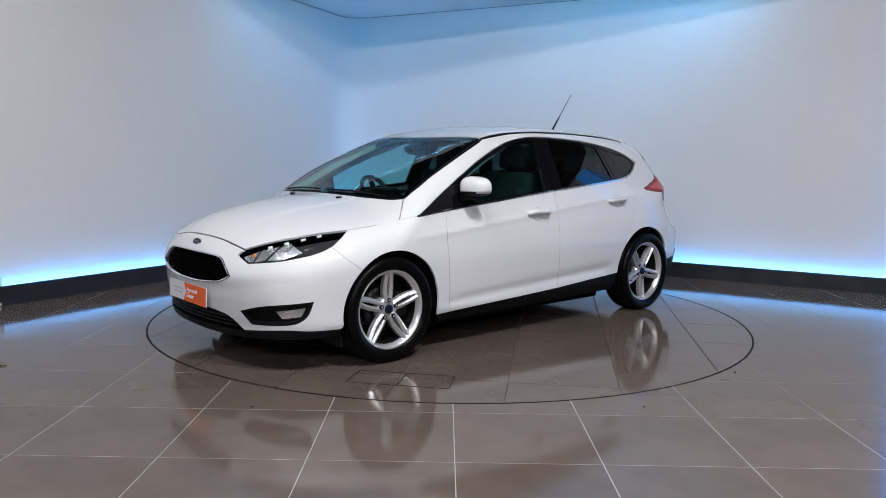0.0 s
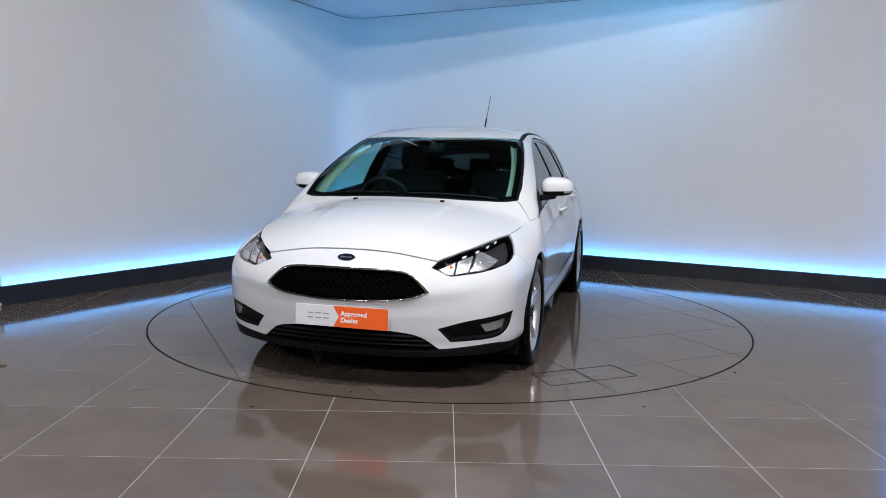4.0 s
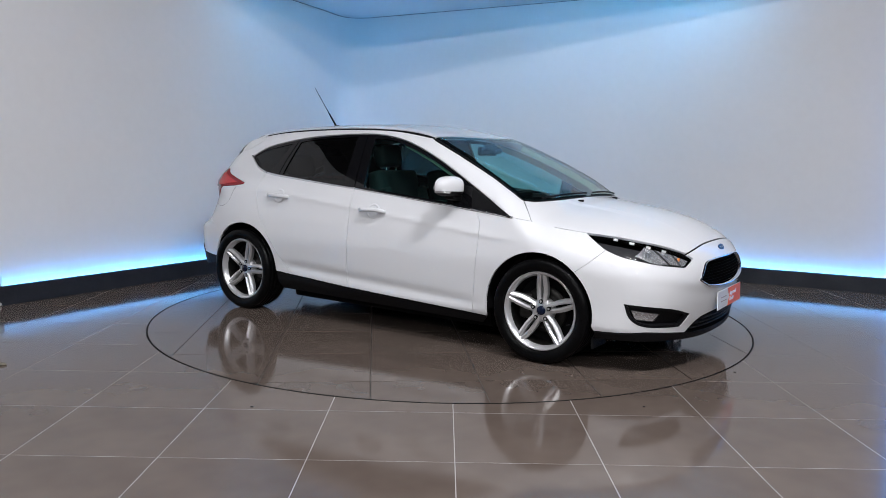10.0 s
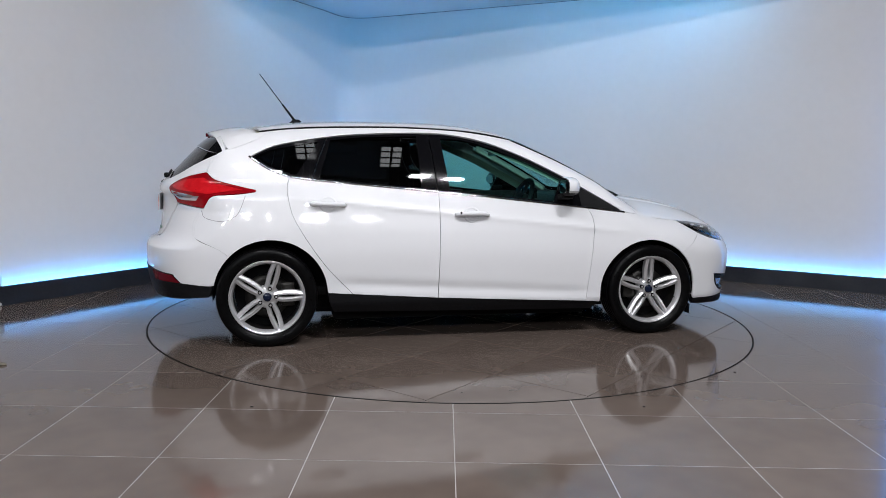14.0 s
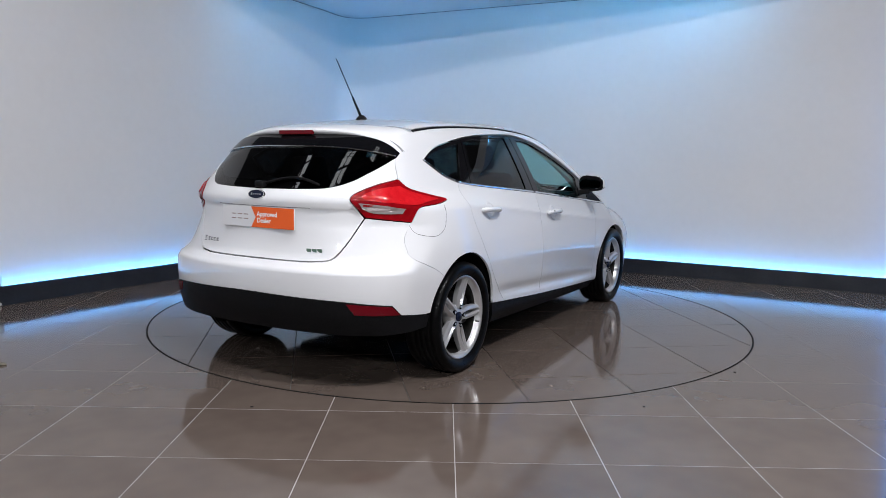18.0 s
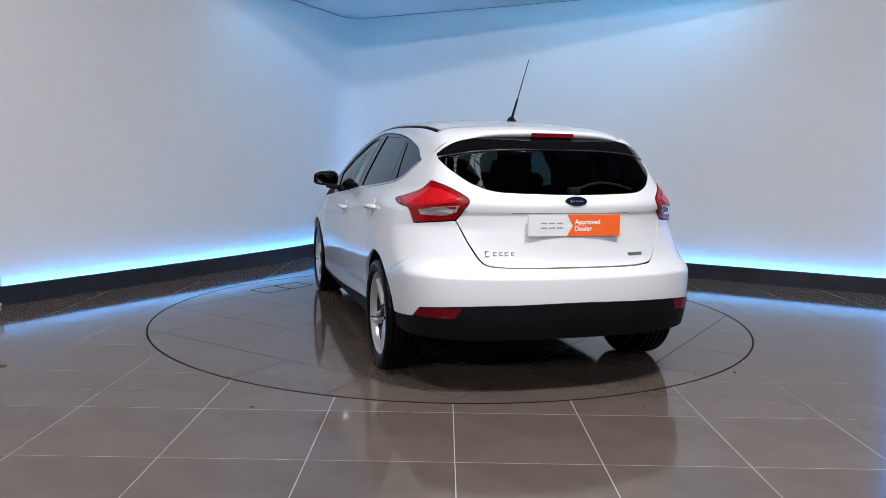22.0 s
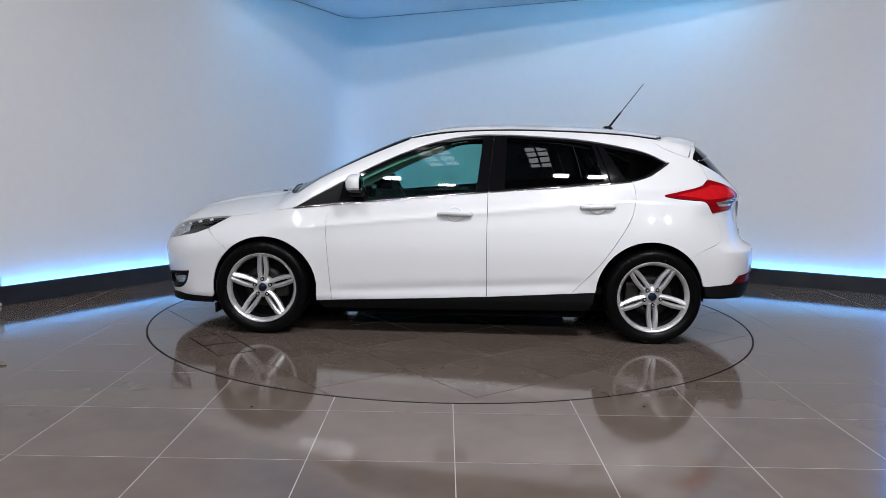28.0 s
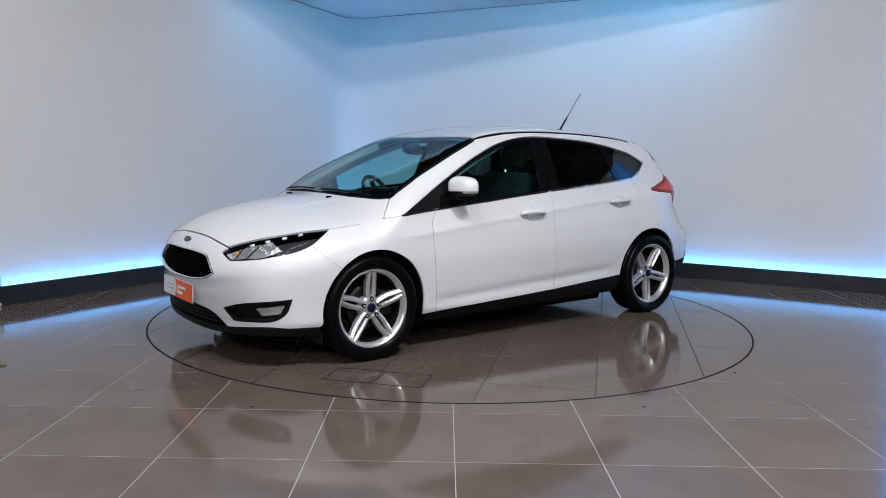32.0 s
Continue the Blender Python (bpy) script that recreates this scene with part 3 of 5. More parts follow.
def lift(kind, q):
    """From a panel's flat map to the skin. side: (x, z); top: (x, y); front and rear: (angle about an upright axis, z)."""
    q = np.asarray(q, float)
    n, o = len(q), np.zeros(len(q))
    one = np.ones(n)
    if kind == "side":
        return meet(np.stack([q[:, 0], o + 0.02, q[:, 1]], 1), np.stack([o, one, o], 1), 1.2)
    if kind == "top":
        return meet(np.stack([q[:, 0], q[:, 1], o + 0.45], 1), np.stack([o, o, one], 1), 1.4)
    if kind == "front":
        return meet(np.stack([o + AXIS_F, o, q[:, 1]], 1), np.stack([np.cos(q[:, 0]), np.sin(q[:, 0]), o], 1), 1.6)
    return meet(np.stack([o + AXIS_R, o, q[:, 1]], 1), np.stack([-np.cos(q[:, 0]), np.sin(q[:, 0]), o], 1), 1.6)


def flat(kind, p):
    """From points on the skin to a panel's flat map."""
    p = np.asarray(p, float)
    if kind == "side":
        return p[:, [0, 2]]
    if kind == "top":
        return p[:, [0, 1]]
    if kind == "front":
        return np.stack([np.arctan2(p[:, 1], p[:, 0] - AXIS_F), p[:, 2]], 1)
    return np.stack([np.arctan2(p[:, 1], AXIS_R - p[:, 0]), p[:, 2]], 1)


def S(x, z):
    """A skin point seen from the car's left side."""
    return lift("side", [(x, z)])[0]


def T(x, y):
    return lift("top", [(x, y)])[0]


def F(y, z):
    """A skin point seen from the front."""
    return meet([(AXIS_F - 0.4, y, z)], [(1.0, 0, 0)], 2.0)[0]


def R(y, z):
    return meet([(AXIS_R + 0.5, y, z)], [(-1.0, 0, 0)], 2.0)[0]


def smooth_line(pts, step=0.012, closed=True):
    """A rounded line through points; a point given twice stays a sharp corner."""
    pts = [np.array(p, float) for p in pts]
    segs, cur = [], []
    i = 0
    if closed:
        for k in range(len(pts)):
            if np.allclose(pts[k], pts[(k + 1) % len(pts)]):
                pts = pts[k + 1:] + pts[:k + 1]
                break
        else:
            m = len(pts)
            out = []
            for k in range(m):
                out += _spline(pts[k - 1], pts[k], pts[(k + 1) % m], pts[(k + 2) % m], step)
            return np.array(out)
        pts = [pts[-1]] + pts if not np.allclose(pts[0], pts[-1]) else pts
    run = [pts[0]]
    for k in range(1, len(pts)):
        if np.allclose(pts[k], pts[k - 1]):
            if len(run) > 1:
                segs.append(run)
            run = [pts[k]]
        else:
            run.append(pts[k])
    if len(run) > 1:
        segs.append(run)
    out = []
    for s in segs:
        e = [2 * s[0] - s[1]] + s + [2 * s[-1] - s[-2]]
        for k in range(1, len(e) - 2):
            out += _spline(e[k - 1], e[k], e[k + 1], e[k + 2], step)
    if not closed:
        out.append(pts[-1])
    return np.array(out)


def _spline(a, b, c, d, step):
    n = max(1, int(np.linalg.norm(c - b) / step))
    t = np.arange(n)[:, None] / n
    return list(0.5 * (2 * b + (c - a) * t + (2 * a - 5 * b + 4 * c - d) * t ** 2 + (3 * b - a - 3 * c + d) * t ** 3))


def grown(loop, g):
    """A closed flat loop moved outward by g (inward if negative)."""
    loop = np.asarray(loop, float)
    area = 0.5 * np.sum(loop[:, 0] * np.roll(loop[:, 1], -1) - np.roll(loop[:, 0], -1) * loop[:, 1])
    d = np.roll(loop, -1, 0) - np.roll(loop, 1, 0)
    d = d / np.maximum(np.linalg.norm(d, axis=1), 1e-9)[:, None]
    n = np.stack([d[:, 1], -d[:, 0]], 1) * (1 if area > 0 else -1)
    return loop + n * g


def inside(q, loop):
    """Which flat points lie inside a closed loop."""
    q = np.asarray(q, float)
    hit = np.zeros(len(q), bool)
    x, y = q[:, 0], q[:, 1]
    for a, b in zip(loop, np.roll(loop, -1, 0)):
        c = (a[1] > y) != (b[1] > y)
        if c.any():
            hit ^= c & (x < (b[0] - a[0]) * (y - a[1]) / (b[1] - a[1] + 1e-12) + a[0])
    return hit


def panel(name, kind, loop, material, parent, holes=(), out=0.0, rim=0.014, grid=0.03, mirror=False, label="", gap=0.0022, bulge=0.0):
    """A curved piece of the car's skin within a flat loop, its edges turned in. out: metres proud of the skin."""
    scale = 1.0 if kind in ("side", "top") else 0.95
    loops = [grown(loop, -gap / scale)] + [grown(h, gap / scale) for h in holes]
    pts, eds = [], []
    for lp in loops:
        s = len(pts)
        pts += [Vector(p) for p in lp]
        eds += [(s + k, s + (k + 1) % len(lp)) for k in range(len(lp))]
    lo, hi = loops[0].min(0), loops[0].max(0)
    gx = grid / scale
    xs, ys = np.arange(lo[0] + gx / 2, hi[0], gx), np.arange(lo[1] + grid / 2, hi[1], grid)
    gp = np.stack(np.meshgrid(xs, ys), -1).reshape(-1, 2)
    if len(gp):
        ok = inside(gp, grown(loops[0], -grid * 0.35))
        for h in loops[1:]:
            ok &= ~inside(gp, grown(h, grid * 0.35))
        pts += [Vector(p) for p in gp[ok]]
    v, f = cdt(pts, eds)
    v = np.array([(p.x, p.y) for p in v])
    f = [tuple(t) for t in f]
    cen = np.array([v[list(t)].mean(0) for t in f])
    ok = inside(cen, loops[0])
    for h in loops[1:]:
        ok &= ~inside(cen, h)
    f = [t for t, k in zip(f, ok) if k]
    p = lift(kind, v)
    nn = normals(p)
    p = p + nn * out
    if bulge:
        near = np.min(np.linalg.norm(v[:, None, :] - loops[0][None, :, :], axis=2), axis=1)
        p = p + nn * (bulge * (1 - np.exp(-near / 0.02)))[:, None]
    # wind faces outward
    a, b, c = (p[[t[k] for t in f]] for k in range(3))
    fn = np.cross(b - a, c - a)
    flip = np.einsum("ij,ij->i", fn, nn[[t[0] for t in f]]) < 0
    f = [t[::-1] if k else t for t, k in zip(f, flip)]
    # border edges -> turned-in rim
    seen = {}
    for t in f:
        for k in range(len(t)):
            e = (t[k], t[(k + 1) % len(t)])
            seen[e] = 1
    border = [e for e in seen if (e[1], e[0]) not in seen]
    verts, norms = [tuple(q) for q in p], [tuple(q) for q in nn]
    top_of, low_of = {}, {}
    acc = {}
    for i, j in border:
        d = p[j] - p[i]
        s = np.cross(d, nn[i])
        s = s / max(np.linalg.norm(s), 1e-9)
        acc[i], acc[j] = acc.get(i, 0) + s, acc.get(j, 0) + s
    if rim:
        for i, s in acc.items():
            s = s / max(np.linalg.norm(s), 1e-9)
            top_of[i] = len(verts)
            verts.append(tuple(p[i]))
            norms.append(tuple(s))
            low_of[i] = len(verts)
            verts.append(tuple(p[i] - nn[i] * rim))
            norms.append(tuple(s))
        for i, j in border:
            f.append((top_of[j], top_of[i], low_of[i], low_of[j]))
    if mirror:
        verts = [(q[0], -q[1], q[2]) for q in verts]
        norms = [(q[0], -q[1], q[2]) for q in norms]
        f = [t[::-1] for t in f]
    ob = add_mesh(name, verts, f, material, parent, label, smooth=True)
    ob.data.normals_split_custom_set_from_vertices(norms)
    return ob


def ribbon(name, pts, width, height, material, parent, mirror=False, label="", closed=False, sink=0.002):
    """A low rounded strip along skin points, lying on the skin."""
    p = np.asarray(pts, float)
    nn = normals(p)
    d = np.roll(p, -1, 0) - np.roll(p, 1, 0)
    if not closed:
        d[0], d[-1] = p[1] - p[0], p[-1] - p[-2]
    s = np.cross(d, nn)
    s = s / np.maximum(np.linalg.norm(s, axis=1), 1e-9)[:, None]
    sec = [(-0.5, -sink), (-0.5, height * 0.55), (-0.25, height), (0.25, height), (0.5, height * 0.55), (0.5, -sink)]
    verts, faces = [], []
    for i in range(len(p)):
        for a, h in sec:
            q = p[i] + s[i] * a * width + nn[i] * h
            verts.append((q[0], -q[1] if mirror else q[1], q[2]))
    m, n = len(sec), len(p)
    for i in range(n if closed else n - 1):
        i2 = (i + 1) % n
        for k in range(m - 1):
            t = (i * m + k, i * m + k + 1, i2 * m + k + 1, i2 * m + k)
            faces.append(t if mirror else t[::-1])
    if not closed:
        faces.append(tuple(range(m)))
        faces.append(tuple((n - 1) * m + k for k in range(m))[::-1])
    return add_mesh(name, verts, faces, material, parent, label, smooth=True)


def on_skin(kind, pts, step=0.015, closed=False):
    return lift(kind, smooth_line(pts, step, closed))


car = tagged(new("car"), "white five-door hatchback car with alloy wheels standing on a turntable", "car")

# ---- outlines in the side map (x, z)
ARCH_F, ARCH_R, ARCH_RAD = (1.305, 0.315), (-1.300, 0.330), 0.358


def arch(c, r, a0, a1, n=26):
    return [(c[0] + r * math.cos(radians(a0 + (a1 - a0) * k / n)), c[1] + r * math.sin(radians(a0 + (a1 - a0) * k / n))) for k in range(n + 1)]


def cc(*pts):
    """Corner points: each given twice."""
    return [p for p in pts for _ in (0, 1)]


DLO_LOW = [(1.10, 0.868), (0.82, 0.899), (0.25, 0.955), (-0.21, 0.998), (-0.70, 1.038), (-1.03, 1.066), (-1.18, 1.085), (-1.29, 1.122), (-1.36, 1.165), (-1.425, 1.21)]
DLO_TOP = [(-1.425, 1.21), (-1.28, 1.277), (-1.10, 1.318), (-0.90, 1.350), (-0.70, 1.370), (-0.33, 1.386), (-0.10, 1.378), (0.14, 1.333), (0.38, 1.247), (0.61, 1.140), (0.85, 1.012), (1.10, 0.868)]
DLO = smooth_line(cc(DLO_LOW[0]) + DLO_LOW[1:-1] + cc(DLO_LOW[-1]) + DLO_TOP[1:-1])
GAP_FRONT = [(0.838, 0.897), (0.872, 0.84), (0.884, 0.77), (0.876, 0.62), (0.843, 0.245)]
GAP_MID = [(-0.207, 0.998), (-0.205, 0.70), (-0.212, 0.293)]
GAP_REAR = [(-1.175, 1.084), (-1.192, 1.03), (-1.188, 0.95), (-1.142, 0.80), (-0.965, 0.53), (-0.777, 0.328)]
SILL = [(0.948, 0.238), (0.843, 0.244), (-0.212, 0.293), (-0.777, 0.328), (-0.938, 0.340)]


# doors, below the glass line
front_door = smooth_line(cc((0.838, 0.897)) + GAP_FRONT[1:-1] + cc((0.843, 0.244)) + cc((-0.212, 0.293)) + [GAP_MID[1]] + cc((-0.207, 0.998)) + [(0.25, 0.955)])
rear_door = smooth_line(cc((-0.207, 0.998)) + [GAP_MID[1]] + cc((-0.212, 0.293)) + cc((-0.777, 0.328)) + [GAP_REAR[4], GAP_REAR[3], GAP_REAR[2], GAP_REAR[1]] + cc((-1.175, 1.084)) + [(-1.03, 1.066), (-0.70, 1.038)])
# tail lamp, side map outline (its rear part wraps round the corner)
LT = S(-1.695, 1.104)
TAIL = [LT, S(-1.64, 1.058), S(-1.50, 1.022), S(-1.388, 0.998), S(-1.388, 0.986), S(-1.48, 0.972), S(-1.57, 0.965), S(-1.660, 0.952), S(-1.711, 0.880), R(0.597, 0.906), R(0.562, 0.955), R(0.540, 1.012), R(0.612, 1.068)]
# head lamp
HEAD = [S(1.55, 0.803), T(1.715, 0.705), F(0.645, 0.752), F(0.555, 0.718), F(0.490, 0.687), F(0.452, 0.664), F(0.555, 0.619), F(0.690, 0.636), S(1.91, 0.656), S(1.80, 0.680), S(1.705, 0.714)]

# bonnet edge, shared by bonnet, wing and nose
HOOD_SIDE = [F(0.480, 0.692), F(0.550, 0.723), F(0.640, 0.757), T(1.715, 0.702), T(1.555, 0.758), T(1.38, 0.785), T(1.223, 0.818), T(1.177, 0.777), T(1.112, 0.713)]
COWL = [T(1.168, 0.608), T(1.237, 0.335), T(1.263, 0.0)]
NOSE = [F(0.0, 0.738), F(0.22, 0.731), F(0.39, 0.708)]


def mirrored(pts):
    return [np.array((p[0], -p[1], p[2])) for p in pts]


def loop_of(kind, pts, corners=()):
    """A closed flat line through skin points; corners names those that stay sharp."""
    q = flat(kind, pts)
    out = []
    for i, p in enumerate(q):
        out += [p, p] if i in corners else [p]
    return smooth_line(out)


half = NOSE + HOOD_SIDE + COWL
full = half + mirrored(half[::-1])[1:-1]
c1 = {len(NOSE), len(NOSE) + 6, len(NOSE) + 8}
c1 |= {len(full) - k for k in c1}
bonnet = panel("bonnet", "top", loop_of("top", full, c1), M_PAINT, car, grid=0.025, gap=0.0018)
for s in (-1, 1):
    # washer nozzles
    q = T(1.30, 0.285 * s)
    part("washer_nozzle", box_bm(0.035, 0.022, 0.014, (q[0], q[1], q[2] + 0.003), 0.004), M_BLACK, bonnet)

# windscreen
WS_SIDE = [T(1.100, 0.708), T(0.95, 0.700), T(0.80, 0.682), T(0.583, 0.648), T(0.345, 0.596)]
WS_TOP = [T(0.385, 0.33), T(0.412, 0.0)]
WS_LOW = [T(1.248, 0.0), T(1.222, 0.335), T(1.158, 0.60)]
half = WS_LOW + WS_SIDE + WS_TOP
full = half + mirrored(half[::-1])[1:-1]
c1 = {len(WS_LOW), len(WS_LOW) + 4}
c1 |= {len(full) - k for k in c1}
ws_loop = loop_of("top", full, c1)
windscreen = panel("windscreen", "top", ws_loop, M_SCREEN, car, rim=0.004, grid=0.05, gap=0.0, label="clear windscreen with a dark printed edge")
# printed black border of the screen
panel("screen_border", "top", ws_loop, M_GLOSSBLACK, windscreen, holes=[grown(ws_loop, -0.035)], out=-0.003, rim=0.0, gap=0.0)
for mir in (False, True):
    pp = on_skin("top", [(1.07, 0.668), (0.95, 0.662), (0.80, 0.645), (0.583, 0.612), (0.40, 0.568)], 0.03)
    ribbon("pillar_trim", pp, 0.060, -0.050, M_CREAM, car, mir, "cream trim inside the windscreen pillar", sink=0.07)
# scuttle under the screen
half = [T(1.261, 0.0), T(1.235, 0.335), T(1.166, 0.608), T(1.108, 0.706), T(1.098, 0.690), T(1.150, 0.59), T(1.205, 0.335), T(1.228, 0.0)]
ring_l = smooth_line(flat("top", half), 0.02)
for mir in (False, True):
    panel("scuttle", "top", ring_l, M_BLACK, car, out=-0.002, rim=0.01, gap=0.0, mirror=mir, label="black scuttle strip under the windscreen")
# roof
ROOF_SIDE = [T(0.335, 0.585), T(0.0, 0.568), T(-0.4, 0.558), T(-0.8, 0.552), T(-1.15, 0.545), T(-1.37, 0.540)]
half = [T(0.399, 0.0), T(0.372, 0.33)] + ROOF_SIDE + [T(-1.45, 0.30), T(-1.465, 0.0)]
full = half + mirrored(half[::-1])[1:-1]
c1 = {2, 7}
c1 |= {len(full) - k for k in c1}
panel("roof", "top", loop_of("top", full, c1), M_PAINT, car, grid=0.05)
for mir in (False, True):
    pp = on_skin("top", [(p[0], p[1] + 0.008) for p in ROOF_SIDE], 0.03)
    ribbon("roof_strip", pp, 0.010, 0.0005, M_BLACK, car, mir, "black roof gutter strip", sink=0.012)
# screen edge pillars trim
for mir in (False, True):
    pp = on_skin("top", [(p[0] + 0.005, p[1] + 0.008) for p in WS_SIDE], 0.03)
    ribbon("screen_trim", pp, 0.014, 0.0015, M_BLACK, car, mir, "black windscreen edge trim", sink=0.012)

# spoiler seam, tailgate sides
GATE_SIDE = [S(-1.375, 1.325), S(-1.483, 1.282), S(-1.58, 1.250), S(-1.655, 1.200), LT]
# body side: pillars, roof rail, rear wing
rail = [p + np.array((0.004, 0.018, 0)) for p in WS_SIDE] + [p + np.array((0, 0.018, 0)) for p in ROOF_SIDE]
rail = [tuple(p) for p in flat("side", lift("top", flat("top", rail)))]
gate_side = [tuple(p) for p in flat("side", GATE_SIDE)]
tail_front = [tuple(p) for p in flat("side", TAIL[:9])]
hood_c = [tuple(p) for p in flat("side", HOOD_SIDE[6:9])]
sidel = cc((1.105, 0.8675)) + cc(hood_c[0]) + [hood_c[1]] + cc(hood_c[2]) + rail[1:-1] + cc(rail[-1]) + cc(gate_side[0]) + gate_side[1:-1] + cc(tail_front[0]) + tail_front[1:3] + cc(tail_front[3]) + cc(tail_front[4]) + tail_front[5:8] + cc(tail_front[8])
sidel += [(-1.765, 0.80)] + cc((-1.775, 0.725)) + [(-1.752, 0.690), (-1.62, 0.628)] + cc((-1.553, 0.583))
sidel += arch(ARCH_R, ARCH_RAD, 135, 4)[1:] + cc((-0.938, 0.340)) + cc((-0.777, 0.328)) + [GAP_REAR[4], GAP_REAR[3], GAP_REAR[2], GAP_REAR[1]] + cc((-1.175, 1.084))
sidel += cc((-1.175, 1.086)) + [(-1.29, 1.122), (-1.36, 1.165)] + cc((-1.425, 1.21)) + DLO_TOP[1:-1]
side_loop = smooth_line(sidel)
for mir in (False, True):
    panel("body_side", "side", side_loop, M_PAINT, car, mirror=mir, grid=0.028, gap=0.0010, label="white roof pillar and rear wing panel")

# front wing
wing = cc((1.105, 0.8675)) + [(0.98, 0.881)] + cc((0.838, 0.897)) + GAP_FRONT[1:-1] + cc((0.843, 0.244)) + cc((0.948, 0.238))
hood_w = [tuple(p) for p in flat("side", HOOD_SIDE[3:7])]
wing += arch(ARCH_F, ARCH_RAD, 180, 47)[1:] + cc((1.549, 0.577)) + [(1.641, 0.647)] + cc((1.705, 0.714)) + cc((1.55, 0.8035))
wing += cc(hood_w[1]) + [hood_w[2]] + cc(hood_w[3])
wing_loop = smooth_line(wing)
for mir in (False, True):
    panel("front_wing", "side", wing_loop, M_PAINT, car, mirror=mir, grid=0.020, gap=0.0010)

# doors with their glass
GLASS_F = cc((0.60, 0.938)) + [(0.25, 0.972)] + cc((-0.125, 1.006)) + [(-0.148, 1.20)] + cc((-0.165, 1.352)) + [(-0.02, 1.345), (0.14, 1.304), (0.38, 1.218), (0.52, 1.156)] + cc((0.66, 1.085))
GLASS_R = cc((-0.318, 1.022)) + [(-0.70, 1.055)] + cc((-0.985, 1.078)) + [(-0.95, 1.20)] + cc((-0.91, 1.325)) + [(-0.70, 1.350)] + cc((-0.333, 1.366))
GLASS_Q = cc((-1.135, 1.098)) + [(-1.24, 1.115), (-1.32, 1.158)] + cc((-1.395, 1.21)) + [(-1.28, 1.258)] + cc((-0.99, 1.312)) + [(-1.06, 1.21)]
gf, gr, gq = (smooth_line(g) for g in (GLASS_F, GLASS_R, GLASS_Q))
frame_f = smooth_line(cc((1.10, 0.870)) + [(0.82, 0.901), (0.25, 0.957)] + cc((-0.207, 1.000)) + [(-0.225, 1.20)] + cc((-0.243, 1.380)) + [(-0.10, 1.374), (0.14, 1.329), (0.38, 1.243), (0.61, 1.136), (0.85, 1.008)])
frame_r = smooth_line(cc((-0.213, 1.000)) + [(-0.70, 1.040)] + cc((-1.03, 1.068)) + [(-0.995, 1.18)] + cc((-0.93, 1.342)) + [(-0.70, 1.366), (-0.40, 1.382)] + cc((-0.249, 1.380)) + [(-0.231, 1.20)])
frame_q = smooth_line(cc((-1.036, 1.068)) + [(-1.18, 1.087), (-1.29, 1.124), (-1.36, 1.167)] + cc((-1.422, 1.21)) + [(-1.28, 1.275), (-1.10, 1.315)] + cc((-0.937, 1.341)) + [(-1.0, 1.18)])


def door_handle(parent, x, z, mir, front):
    """A body-coloured pull over a round dish."""
    p = S(x, z)
    n = normals(p[None])[0]
    sgn = -1 if mir else 1
    # dish
    verts, faces = [], []
    for k in range(24):
        w = 2 * math.pi * k / 24
        for r, h in ((0.056, 0.0005), (0.049, 0.0075), (0.040, 0.0008)):
            q = S(x + r * 1.05 * math.cos(w), z + r * 0.95 * math.sin(w)) + n * h
            verts.append((q[0], q[1] * sgn, q[2]))
    for k in range(24):
        for j in range(2):
            a, b, c, d = k * 3 + j, k * 3 + j + 1, ((k + 1) % 24) * 3 + j + 1, ((k + 1) % 24) * 3 + j
            faces.append((a, b, c, d) if mir else (d, c, b, a))
    add_mesh("handle_dish", verts, faces, M_PAINT, parent, smooth=True)
    path, rad = [], []
    for k in range(15):
        u = -1 + 2 * k / 14
        q = S(x + u * 0.112, z - u * 0.003)
        n2 = normals(q[None])[0]
        h = 0.034 * (1 - abs(u) ** 4) + 0.002
        q = q + n2 * h
        path.append((q[0], q[1] * sgn, q[2]))
        rad.append(0.0155 if abs(u) < 0.95 else 0.012)
    v, f = tube_verts(path, rad, 10)
    h = add_mesh("handle", v, f, M_PAINT, parent, smooth=True)
    if front and mir:
        q = S(x - 0.085, z) + n * 0.05
        b = bmesh.new()
        bmesh.ops.create_cone(b, cap_ends=True, segments=14, radius1=0.007, radius2=0.007, depth=0.004, matrix=Matrix.Translation((q[0], q[1] * sgn, q[2])) @ Matrix.Rotation(radians(90), 4, "X"))
        part("key_lock", b, M_CHROME, parent, "small chrome key lock")
    return h


